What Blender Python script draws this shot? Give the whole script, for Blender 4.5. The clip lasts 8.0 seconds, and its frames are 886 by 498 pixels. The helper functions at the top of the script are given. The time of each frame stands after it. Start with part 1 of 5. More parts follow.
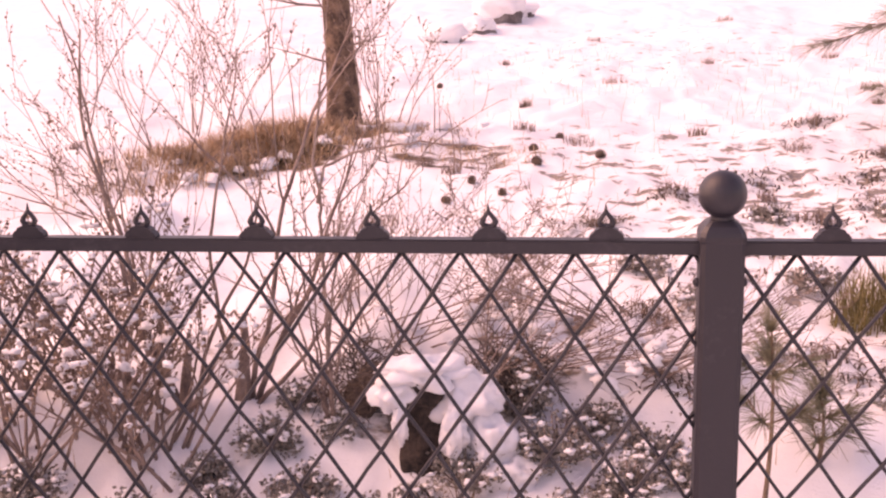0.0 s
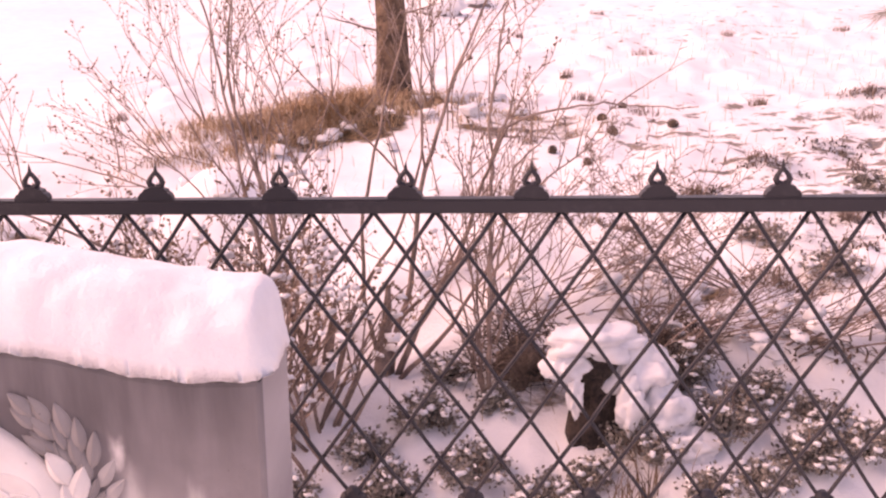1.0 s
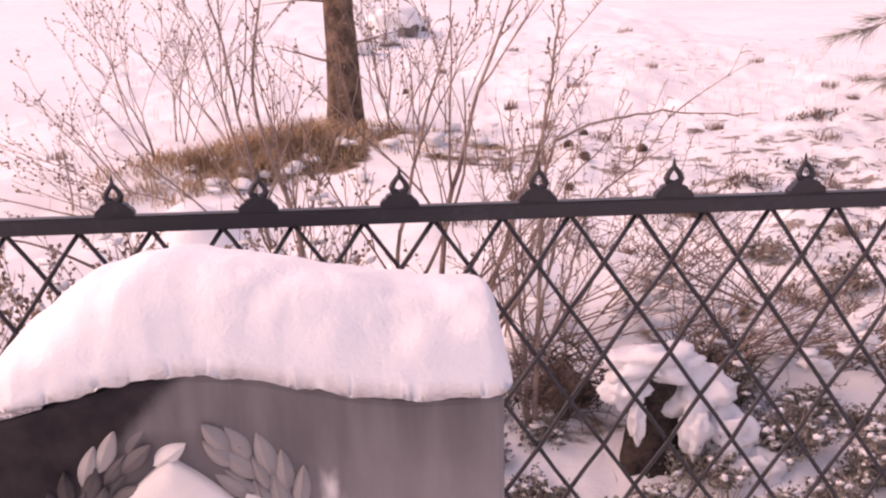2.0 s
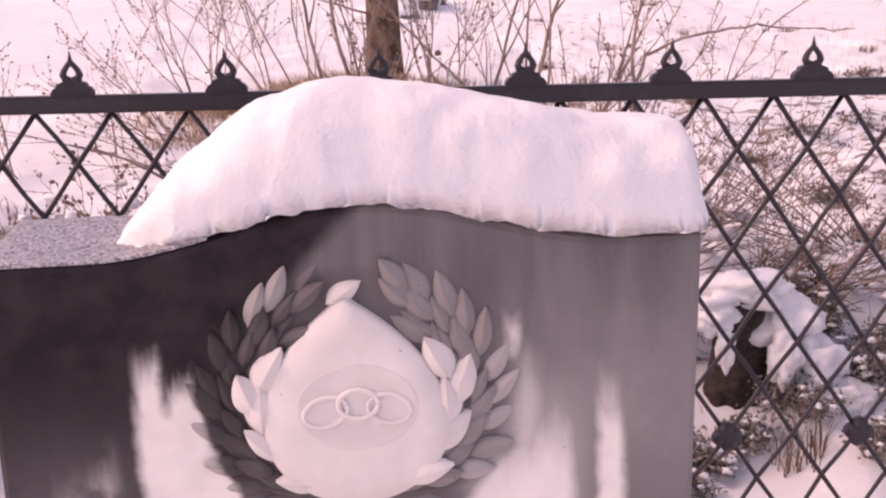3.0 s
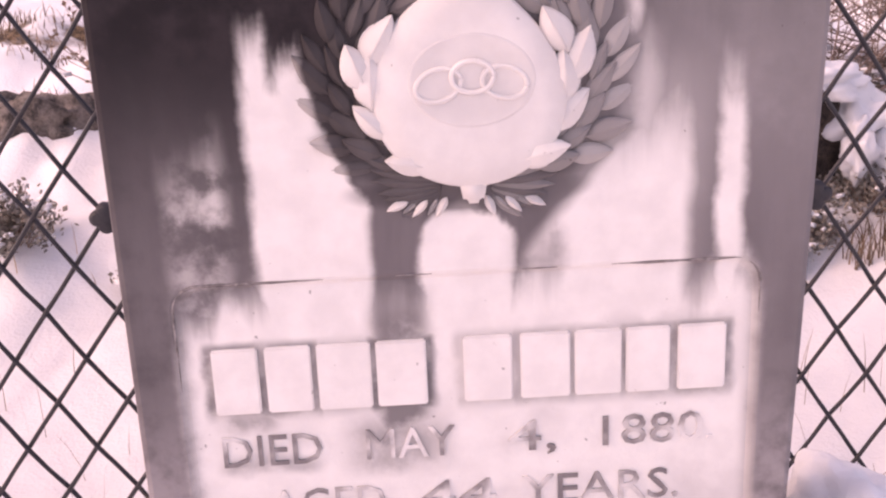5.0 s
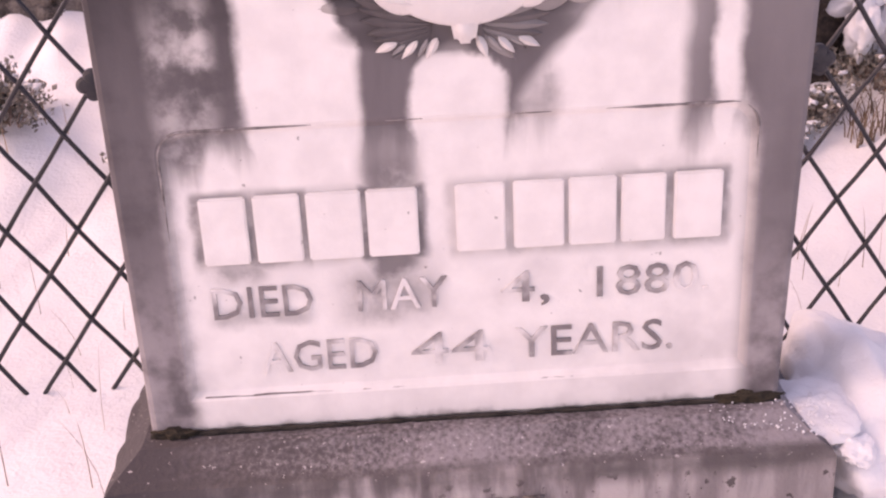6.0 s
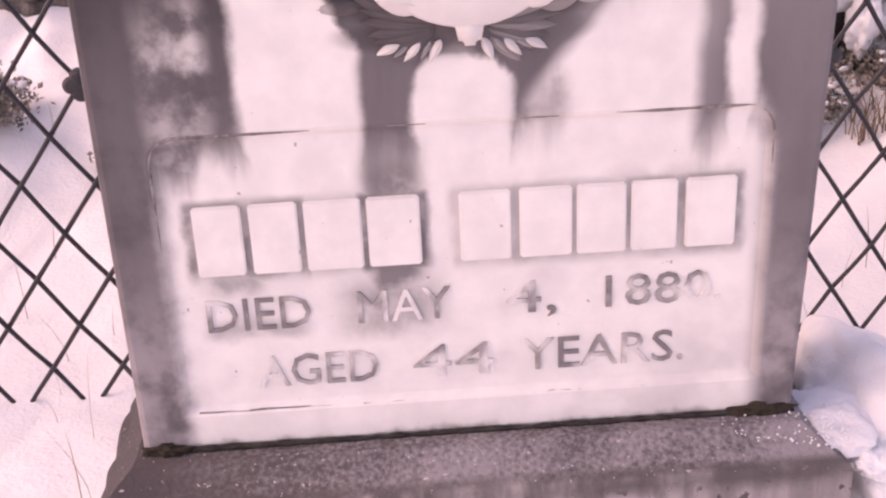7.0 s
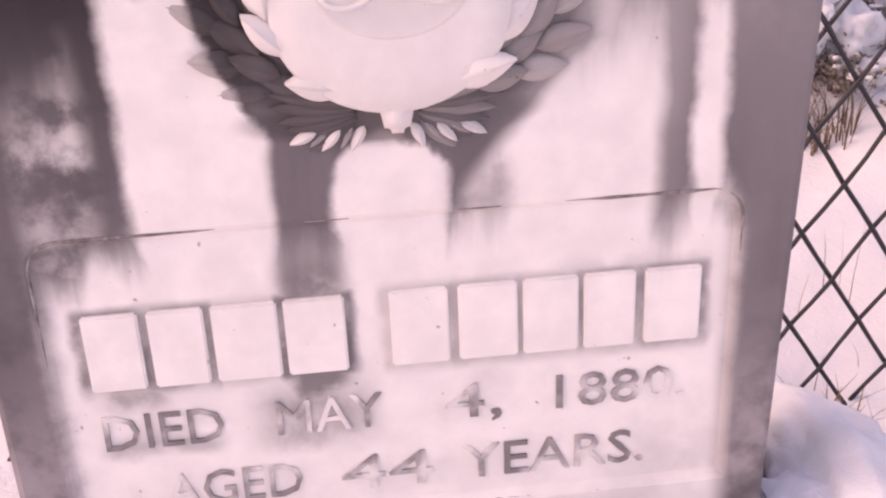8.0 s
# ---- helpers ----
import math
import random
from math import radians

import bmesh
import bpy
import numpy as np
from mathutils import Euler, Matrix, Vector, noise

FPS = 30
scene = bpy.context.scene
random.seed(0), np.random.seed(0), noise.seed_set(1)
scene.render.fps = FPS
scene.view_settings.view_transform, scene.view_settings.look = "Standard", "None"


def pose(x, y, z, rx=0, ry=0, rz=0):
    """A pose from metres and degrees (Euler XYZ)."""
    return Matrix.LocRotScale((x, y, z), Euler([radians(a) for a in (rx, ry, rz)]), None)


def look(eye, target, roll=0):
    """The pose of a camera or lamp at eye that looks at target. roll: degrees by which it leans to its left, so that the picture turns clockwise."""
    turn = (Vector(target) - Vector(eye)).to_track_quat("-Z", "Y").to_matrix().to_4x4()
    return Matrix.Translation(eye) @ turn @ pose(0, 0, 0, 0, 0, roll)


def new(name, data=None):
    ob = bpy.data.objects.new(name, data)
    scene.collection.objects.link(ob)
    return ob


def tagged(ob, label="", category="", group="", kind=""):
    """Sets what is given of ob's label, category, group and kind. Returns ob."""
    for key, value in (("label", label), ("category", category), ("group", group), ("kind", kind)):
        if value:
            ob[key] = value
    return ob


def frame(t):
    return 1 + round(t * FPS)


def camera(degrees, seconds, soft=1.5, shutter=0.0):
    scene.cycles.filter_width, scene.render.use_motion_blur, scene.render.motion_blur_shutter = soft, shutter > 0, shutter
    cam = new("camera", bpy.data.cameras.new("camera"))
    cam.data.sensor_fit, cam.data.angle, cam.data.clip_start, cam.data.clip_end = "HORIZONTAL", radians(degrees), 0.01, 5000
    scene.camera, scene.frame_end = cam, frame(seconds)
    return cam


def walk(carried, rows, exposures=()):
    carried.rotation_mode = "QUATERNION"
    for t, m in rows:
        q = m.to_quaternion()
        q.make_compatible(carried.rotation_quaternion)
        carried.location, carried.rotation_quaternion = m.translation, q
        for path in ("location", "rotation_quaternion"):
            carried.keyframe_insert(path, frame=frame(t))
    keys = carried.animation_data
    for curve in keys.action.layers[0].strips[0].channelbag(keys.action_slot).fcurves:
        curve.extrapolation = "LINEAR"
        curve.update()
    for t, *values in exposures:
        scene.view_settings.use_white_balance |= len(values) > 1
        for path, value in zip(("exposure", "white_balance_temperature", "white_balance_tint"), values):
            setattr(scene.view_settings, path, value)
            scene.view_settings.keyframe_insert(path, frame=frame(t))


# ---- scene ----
cam = camera(41.7, 8.0, soft=2.2)

PATH = [
    (0, (1.086, -1.16, 1.428), (0.835, 0.768, 0.96), -1.4),
    (0.4, (0.848, -1.177, 1.401), (0.6, 0.745, 0.906), -1.4),
    (0.5, (0.799, -1.169, 1.398), (0.548, 0.752, 0.902), -1.3),
    (1, (0.55, -1.123, 1.387), (0.435, 0.809, 0.885), -1.0),
    (2.3, (0.101, -0.956, 1.261), (0.255, 0.997, 0.858), -0.9),
    (2.5, (0.06, -0.946, 1.229), (0.224, 1.007, 0.83), -0.5),
    (3, (0.014, -0.927, 1.152), (0.142, 1.021, 0.72), -1.0),
    (3.5, (-0.025, -0.919, 1.097), (0.095, 1.011, 0.585), -0.9),
    (4, (-0.047, -0.92, 1.055), (0.055, 1.011, 0.546), -1.0),
    (4.5, (-0.058, -0.92, 1.018), (0.03, 1.002, 0.472), -1.1),
    (5, (-0.062, -0.922, 0.98), (0.017, 0.975, 0.352), -1.2),
    (6.5, (-0.053, -0.919, 0.915), (0.019, 0.913, 0.116), -1.5),
    (7, (-0.066, -0.88, 0.923), (0.026, 0.956, 0.135), -1.4),
    (7.5, (-0.085, -0.831, 0.950), (0.075, 0.977, 0.108), -1.4),
    (8, (-0.045, -0.734, 0.973), (0.142, 1.066, 0.121), -1.2),
]
walk(cam, [(t, look(eye, target, roll)) for t, eye, target, roll in PATH],
     exposures=[(0.0, 1.26, 11300, 59), (1.0, 1.24, 10900, 58), (2.5, 0.91, 9600, 48), (3.0, 0.92, 9500, 48), (3.5, 1.08, 9500, 48), (4.5, 1.20, 9500, 47), (8.0, 1.14, 9400, 46)])

# ---- light ----
SUN_ELEVATION, SUN_AZIMUTH = 48.0, -86.0   # azimuth from ahead (+y), negative to the left
world = bpy.data.worlds.new("world")
scene.world = world
world.use_nodes = True
wt = world.node_tree
sky = wt.nodes.new("ShaderNodeTexSky")
sky.sky_type, sky.sun_disc = "NISHITA", False
sky.sun_elevation, sky.sun_rotation = radians(SUN_ELEVATION), radians(SUN_AZIMUTH)
sky.air_density, sky.dust_density, sky.ozone_density = 1.0, 2.0, 1.0
wt.links.new(sky.outputs[0], wt.nodes["Background"].inputs[0])
wt.nodes["Background"].inputs[1].default_value = 0.15
sun_data = bpy.data.lights.new("sun", "SUN")
sun_data.energy, sun_data.angle, sun_data.color = 0.28, radians(60), (1.0, 0.93, 0.85)
sun = new("sun", sun_data)
sun_from = Vector((math.sin(radians(SUN_AZIMUTH)) * math.cos(radians(SUN_ELEVATION)),
                   math.cos(radians(SUN_AZIMUTH)) * math.cos(radians(SUN_ELEVATION)), math.sin(radians(SUN_ELEVATION))))
sun.matrix_world = look(sun_from * 20, (0, 0, 0))

# ---- node helpers ----


def material(name, roughness=0.8):
    m = bpy.data.materials.new(name)
    m.use_nodes = True
    b = m.node_tree.nodes["Principled BSDF"]
    b.inputs["Roughness"].default_value = roughness
    return m, m.node_tree, b


def plug(nt, socket, value):
    if isinstance(value, (int, float)):
        socket.default_value = value
    elif isinstance(value, tuple):
        socket.default_value = (*value, 1.0)[:len(socket.default_value)]
    else:
        nt.links.new(value, socket)


def mth(nt, op, a, b=0.0, clamp=False):
    n = nt.nodes.new("ShaderNodeMath")
    n.operation, n.use_clamp = op, clamp
    plug(nt, n.inputs[0], a)
    plug(nt, n.inputs[1], b)
    return n.outputs[0]


def smooth(nt, x, lo, hi, a=0.0, b=1.0):
    n = nt.nodes.new("ShaderNodeMapRange")
    n.interpolation_type = "SMOOTHSTEP"
    if lo > hi:
        lo, hi, a, b = hi, lo, b, a
    plug(nt, n.inputs["Value"], x)
    for key, v in (("From Min", lo), ("From Max", hi), ("To Min", a), ("To Max", b)):
        n.inputs[key].default_value = v
    return n.outputs["Result"]


def mix(nt, f, a, b):
    n = nt.nodes.new("ShaderNodeMix")
    n.data_type = "RGBA"
    plug(nt, n.inputs[0], f)
    plug(nt, n.inputs[6], a)
    plug(nt, n.inputs[7], b)
    return n.outputs[2]


def grain(nt, scale, detail=4.0, vector=None, stretch=None, rough=0.55):
    n = nt.nodes.new("ShaderNodeTexNoise")
    n.inputs["Scale"].default_value, n.inputs["Detail"].default_value, n.inputs["Roughness"].default_value = scale, detail, rough
    if vector is None:
        vector = nt.nodes.new("ShaderNodeNewGeometry").outputs["Position"]
    if stretch:
        v = nt.nodes.new("ShaderNodeVectorMath")
        v.operation = "MULTIPLY"
        nt.links.new(vector, v.inputs[0])
        v.inputs[1].default_value = stretch
        vector = v.outputs[0]
    nt.links.new(vector, n.inputs["Vector"])
    return n.outputs["Fac"]


def bump(nt, bsdf, height, strength=0.3, distance=0.01):
    n = nt.nodes.new("ShaderNodeBump")
    n.inputs["Strength"].default_value, n.inputs["Distance"].default_value = strength, distance
    plug(nt, n.inputs["Height"], height)
    nt.links.new(n.outputs[0], bsdf.inputs["Normal"])


def mottled(name, dark, light, scale, roughness=0.8, fine=120.0, relief=0.3, distance=0.004, lo=0.35, hi=0.65):
    m, nt, b = material(name, roughness)
    big, small = grain(nt, scale, 5), grain(nt, fine, 3)
    f = smooth(nt, mth(nt, "ADD", mth(nt, "MULTIPLY", big, 0.7), mth(nt, "MULTIPLY", small, 0.3)), lo, hi)
    plug(nt, b.inputs["Base Color"], mix(nt, f, dark, light))
    bump(nt, b, mth(nt, "ADD", big, mth(nt, "MULTIPLY", small, 0.5)), relief, distance)
    return m


# ---- mesh helpers ----


def from_lists(name, vs, fs, mat=None, flat=False):
    me = bpy.data.meshes.new(name)
    me.from_pydata([tuple(v) for v in vs], [], fs)
    if mat:
        me.materials.append(mat)
    if not flat:
        me.polygons.foreach_set("use_smooth", [True] * len(me.polygons))
    me.update()
    return me


def part(name, data, mat=None, parent=None, label=""):
    """Links a bmesh or a mesh as one object under parent."""
    if isinstance(data, bmesh.types.BMesh):
        me = bpy.data.meshes.new(name)
        data.normal_update()
        data.to_mesh(me)
        data.free()
        data = me
    if mat and not data.materials:
        data.materials.append(mat)
    ob = new(name, data)
    if parent:
        ob.parent = parent
    if label:
        tagged(ob, label)
    return ob


def shade(bm):
    for f in bm.faces:
        f.smooth = True
    return bm


def thing(name, m, label, category, group="", kind=""):
    ob = new(name)
    ob.matrix_world = m
    ob.empty_display_size = 0.05
    return tagged(ob, label, category, group, kind)


def tube_lists(polys, sides=4, vs=None, fs=None):
    """Tapered tubes along polylines of (point, radius)."""
    vs, fs = ([] if vs is None else vs), ([] if fs is None else fs)
    for poly in polys:
        n, first = len(poly), len(vs)
        for i, (p, r) in enumerate(poly):
            t = (poly[min(i + 1, n - 1)][0] - poly[max(i - 1, 0)][0])
            t = t.normalized() if t.length > 1e-9 else Vector((0, 0, 1))
            a = t.cross(Vector((0.3, 0.9, 0.2)))
            a = a.normalized() if a.length > 1e-3 else t.cross(Vector((1, 0, 0))).normalized()
            b = t.cross(a)
            for k in range(sides):
                w = 2 * math.pi * k / sides
                vs.append(p + (a * math.cos(w) + b * math.sin(w)) * r)
        for i in range(n - 1):
            for k in range(sides):
                q, w = first + i * sides, (k + 1) % sides
                fs.append((q + k, q + w, q + sides + w, q + sides + k))
        fs.append(tuple(first + k for k in reversed(range(sides))))
        fs.append(tuple(first + (n - 1) * sides + k for k in range(sides)))
    return vs, fs


def blob(r, seed, squash=(1, 1, 1), rough=0.25, level=2, freq=2.2):
    """A lumpy ball."""
    bm = bmesh.new()
    bmesh.ops.create_icosphere(bm, subdivisions=level, radius=1.0)
    off = Vector((seed * 3.7, seed * 1.3, seed * 7.1))
    for v in bm.verts:
        k = 1 + rough * noise.noise(v.co * freq + off) + 0.4 * rough * noise.noise(v.co * freq * 2.7 + off)
        v.co = Vector((v.co.x * squash[0], v.co.y * squash[1], v.co.z * squash[2])) * (r * k)
    return shade(bm)


def lathe(profile, sides=20):
    """A turned solid from (radius, height) pairs."""
    vs, fs = [], []
    for r, z in profile:
        for k in range(sides):
            w = 2 * math.pi * k / sides
            vs.append((r * math.cos(w), r * math.sin(w), z))
    for i in range(len(profile) - 1):
        for k in range(sides):
            q, w = i * sides, (k + 1) % sides
            fs.append((q + k, q + w, q + sides + w, q + sides + k))
    fs.append(tuple(reversed(range(sides))))
    fs.append(tuple((len(profile) - 1) * sides + k for k in range(sides)))
    return vs, fs


# ---- materials ----
def snow_material(name, fine=240.0):
    m, nt, b = material(name, 0.65)
    big, mid, small = grain(nt, 3.0, 4), grain(nt, 28.0, 4), grain(nt, fine, 3)
    f = smooth(nt, mth(nt, "ADD", mth(nt, "MULTIPLY", big, 0.6), mth(nt, "MULTIPLY", mid, 0.4)), 0.3, 0.7)
    plug(nt, b.inputs["Base Color"], mix(nt, f, (0.72, 0.73, 0.765), (0.82, 0.822, 0.845)))
    b.inputs["Sheen Weight"].default_value = 0.0
    b.inputs["Specular IOR Level"].default_value = 0.25
    bump(nt, b, mth(nt, "ADD", mid, mth(nt, "MULTIPLY", small, 0.35)), 0.45, 0.008)
    return m


def ground_material():
    """Snow with thawed, brown patches of needles and soil round the tree."""
    m, nt, b = material("snowy_ground", 0.7)
    geo = nt.nodes.new("ShaderNodeNewGeometry")
    xyz = nt.nodes.new("ShaderNodeSeparateXYZ")
    nt.links.new(geo.outputs["Position"], xyz.inputs[0])
    x, y = xyz.outputs[0], xyz.outputs[1]
    big, mid, small = grain(nt, 1.6, 4), grain(nt, 14.0, 5), grain(nt, 160.0, 3)
    snow = mix(nt, smooth(nt, mth(nt, "ADD", mth(nt, "MULTIPLY", big, 0.5), mth(nt, "MULTIPLY", mid, 0.5)), 0.3, 0.7), (0.72, 0.73, 0.765), (0.82, 0.822, 0.845))
    soil = mix(nt, smooth(nt, grain(nt, 60.0, 5), 0.35, 0.65), (0.035, 0.022, 0.014), (0.20, 0.13, 0.075))

    def spot(cx, cy, rx, ry):
        dx = mth(nt, "DIVIDE", mth(nt, "SUBTRACT", x, cx), rx)
        dy = mth(nt, "DIVIDE", mth(nt, "SUBTRACT", y, cy), ry)
        return smooth(nt, mth(nt, "SQRT", mth(nt, "ADD", mth(nt, "MULTIPLY", dx, dx), mth(nt, "MULTIPLY", dy, dy))), 1.2, 0.2)
    near = mth(nt, "MAXIMUM", spot(-0.12, 3.08, 0.50, 0.42), mth(nt, "MULTIPLY", spot(0.55, 3.05, 0.65, 0.4), 0.6))
    near = mth(nt, "MAXIMUM", near, mth(nt, "MULTIPLY", spot(0.9, 1.5, 1.2, 0.5), 0.5))
    near = mth(nt, "MAXIMUM", near, mth(nt, "MAXIMUM", spot(-0.85, 1.58, 0.32, 0.13), mth(nt, "MULTIPLY", spot(-0.9, 1.95, 0.3, 0.14), 0.85)))
    near = mth(nt, "MAXIMUM", near, mth(nt, "MULTIPLY", spot(0.585, 0.47, 0.075, 0.045), 1.3))
    thaw = smooth(nt, mth(nt, "ADD", mth(nt, "MULTIPLY", near, 0.55), grain(nt, 5.0, 6, stretch=(1.0, 1.6, 1.0))), 0.80, 0.92)
    strew = mth(nt, "MAXIMUM", spot(1.9, 2.6, 1.7, 1.5), mth(nt, "MULTIPLY", spot(0.9, 3.0, 0.9, 0.7), 0.8))
    strew = mth(nt, "MAXIMUM", strew, mth(nt, "MULTIPLY", spot(1.5, 6.0, 3.0, 2.5), 0.62))
    specks = smooth(nt, mth(nt, "ADD", mth(nt, "MULTIPLY", strew, 0.20), grain(nt, 13.0, 5, stretch=(0.8, 1.5, 1.0), rough=0.62)), 0.72, 0.785)
    thaw = mth(nt, "MAXIMUM", thaw, mth(nt, "MULTIPLY", specks, 0.8))
    plug(nt, b.inputs["Base Color"], mix(nt, thaw, snow, soil))
    b.inputs["Specular IOR Level"].default_value = 0.25
    bump(nt, b, mth(nt, "SUBTRACT", mth(nt, "ADD", mid, mth(nt, "MULTIPLY", small, 0.3)), mth(nt, "MULTIPLY", thaw, 0.6)), 0.5, 0.015)
    return m


SNOW = snow_material("snow")
GROUND = ground_material()
BARK = mottled("twig_bark", (0.15, 0.108, 0.096), (0.37, 0.275, 0.235), 18, 0.85, 220, 0.5, 0.003)
BARK_PALE = mottled("pale_twig_bark", (0.11, 0.07, 0.05), (0.27, 0.19, 0.13), 20, 0.85, 260, 0.4, 0.002)
TREE_BARK = mottled("tree_bark", (0.065, 0.042, 0.033), (0.26, 0.17, 0.12), 22, 0.9, 140, 1.0, 0.02)
BUD = mottled("bud", (0.14, 0.09, 0.07), (0.34, 0.23, 0.16), 30, 0.7)
DRY = mottled("dry_grass", (0.27, 0.175, 0.11), (0.60, 0.43, 0.29), 9, 0.8, 90, 0.2, 0.002)
DRY_GREEN = mottled("olive_grass", (0.09, 0.075, 0.025), (0.27, 0.22, 0.09), 9, 0.8, 90, 0.2, 0.002)
LEAF = mottled("dark_shrub_leaf", (0.14, 0.124, 0.112), (0.38, 0.345, 0.305), 25, 0.7, 150, 0.3, 0.002)
NEEDLE = mottled("pine_needle", (0.10, 0.105, 0.07), (0.30, 0.28, 0.18), 20, 0.6, 150, 0.1, 0.001)
CONE = mottled("cone_scale", (0.05, 0.034, 0.028), (0.19, 0.125, 0.09), 40, 0.8, 200, 0.4, 0.003)
WOOD = mottled("rotten_wood", (0.05, 0.038, 0.034), (0.24, 0.175, 0.14), 14, 0.95, 120, 0.9, 0.01)
STUMP_WOOD = mottled("stump_wood", (0.016, 0.012, 0.011), (0.085, 0.06, 0.05), 22, 0.95, 130, 1.0, 0.012)
MOSSY_ROCK = mottled("mossy_rock", (0.045, 0.038, 0.036), (0.24, 0.205, 0.185), 30, 0.95, 150, 0.9, 0.008)
ROCK = mottled("field_rock", (0.09, 0.075, 0.075), (0.26, 0.23, 0.22), 8, 0.9, 80, 0.7, 0.01)


def iron_material():
    m, nt, b = material("painted_iron", 0.55)
    worn = smooth(nt, mth(nt, "ADD", mth(nt, "MULTIPLY", grain(nt, 9.0, 5), 0.6), mth(nt, "MULTIPLY", grain(nt, 90.0, 4), 0.4)), 0.52, 0.72)
    col = mix(nt, worn, (0.018, 0.017, 0.024), (0.050, 0.046, 0.055))
    plug(nt, b.inputs["Base Color"], col)
    plug(nt, b.inputs["Roughness"], smooth(nt, worn, 0.0, 1.0, 0.45, 0.8))
    bump(nt, b, grain(nt, 160.0, 4), 0.35, 0.002)
    return m


IRON = iron_material()

# ---- ground ----
PROFILE_Y = (-9, 0.3, 0.62, 0.9, 1.2, 2.0, 2.9, 10, 40, 200)
PROFILE_Z = (0.08, 0.115, 0.125, 0.23, 0.36, 0.60, 0.76, 1.15, 4.5, 26.0)


def height(x, y):
    """Height of the snow: a low strip before the fence, a bank behind it, then a gentle hillside."""
    z = sum(np.interp(y + d, PROFILE_Y, PROFILE_Z) for d in (-0.12, 0.0, 0.12)) / 3
    p = Vector((x, y, 0.0))
    rough = min(max((y - 0.55) / 0.5, 0.42), 1.0)
    z += rough * (0.035 * noise.noise(p * 1.7) + 0.022 * noise.noise(p * 4.3) + 0.009 * noise.noise(p * 11.0)) + 0.004 * noise.noise(p * 23.0)
    if -0.9 < x < 1.2 and 0.1 < y < 1.0:
        z -= 0.022 * max(noise.noise(p * 9.0 + Vector((4, 4, 4))) - 0.25, 0.0)
    if 1.3 < y < 7 and x > 0.2:
        k = min((y - 1.3) / 0.4, 1.0) * min((x - 0.2) / 0.5, 1.0) * min((7 - y) / 2.0, 1.0)
        z += k * (0.030 * max(noise.noise(p * 5.5 + Vector((1, 8, 3))), -0.15) + 0.016 * abs(noise.noise(p * 13.0)))
    if 0.75 < y < 2.6:
        k = min((y - 0.75) / 0.25, 1.0, (2.6 - y) / 0.5)
        z += k * (0.040 * max(noise.noise(p * 5.0 + Vector((2, 5, 9))), -0.3) + 0.022 * abs(noise.noise(p * 10.5 + Vector((6, 1, 2)))))
    if y > 2.9:
        k = min((y - 2.9) / 0.8, 1.0)
        z += k * (0.030 * noise.noise(Vector((x * 2.3, y * 1.5, 5.0))) + 0.022 * abs(noise.noise(Vector((x * 5.5, y * 3.4, 2.0)))))
    if y > 3.2:
        z += 0.05 * min((y - 3.2) / 3, 1) * noise.noise(p * 0.8 + Vector((7, 2, 0)))
    # drift against the base of the stone
    z += 0.235 * math.exp(-((x - 0.46) / 0.14) ** 2 - ((y - 0.03) / 0.26) ** 2)
    # thawed hollow at the fence foot
    z -= 0.05 * math.exp(-((x - 0.585) / 0.055) ** 2 - ((y - 0.47) / 0.05) ** 2)
    # snow hump on the bank
    z += 0.10 * math.exp(-((x + 0.32) / 0.13) ** 2 - ((y - 2.2) / 0.15) ** 2)
    return float(z)


def build_ground():
    def steps(a, b, n, power=1.0):
        return [a + (b - a) * (i / n) ** power for i in range(n)]
    xs = sorted([-1.2 - v for v in steps(0, 60, 34, 2.4)][1:] + steps(-1.2, 2.6, 190) + [2.6 + v for v in steps(0, 60, 34, 2.4)])
    ys = steps(-8, -0.5, 12) + steps(-0.5, 5.0, 240) + steps(5.0, 9.0, 70) + [9.0 + v for v in steps(0, 126, 60, 2.2)]
    vs = [(x, y, height(x, y)) for y in ys for x in xs]
    w = len(xs)
    fs = [(j * w + i, j * w + i + 1, (j + 1) * w + i + 1, (j + 1) * w + i) for j in range(len(ys) - 1) for i in range(w - 1)]
    tagged(part("ground", from_lists("ground", vs, fs, GROUND)), "snow-covered ground with a bank and thawed brown patches", "ground", kind="structure")


build_ground()

# ---- gravestone ----
# the name: ends of each bar and how much grime clings round it
NAME_BARS = ((-0.2165, -0.177, 0.85), (-0.171, -0.1315, 0.75), (-0.1265, -0.0800, 0.3), (-0.0755, -0.0320, 0.95), (0.0, 0.0425, 0.35),
             (0.0495, 0.0930, 0.5), (0.0970, 0.1380, 0.4), (0.1420, 0.1805, 0.7), (0.1875, 0.2295, 0.75))
STONE_DEPTH, SHOULDER = 0.14, 0.579
LEFT_TOP, RIGHT_TOP, LEFT_FOOT, RIGHT_FOOT = -0.286, 0.307, -0.285, 0.291
gravestone = thing("gravestone", pose(-0.0035, 0, 0.368, 0, -1.2, 0), "stained white marble gravestone with a carved laurel wreath", "gravestone")


def top_line(x):
    """The wavy top edge of the slab."""
    k = min(abs(x - 0.025) / 0.225, 1.0)
    return SHOULDER + 0.037 * (0.5 + 0.5 * math.cos(math.pi * k))


def stone_space(nt):
    tc = nt.nodes.new("ShaderNodeTexCoord")
    tc.object = gravestone
    xyz = nt.nodes.new("ShaderNodeSeparateXYZ")
    nt.links.new(tc.outputs["Object"], xyz.inputs[0])
    return tc.outputs["Object"], xyz.outputs[0], xyz.outputs[2], xyz.outputs[1]


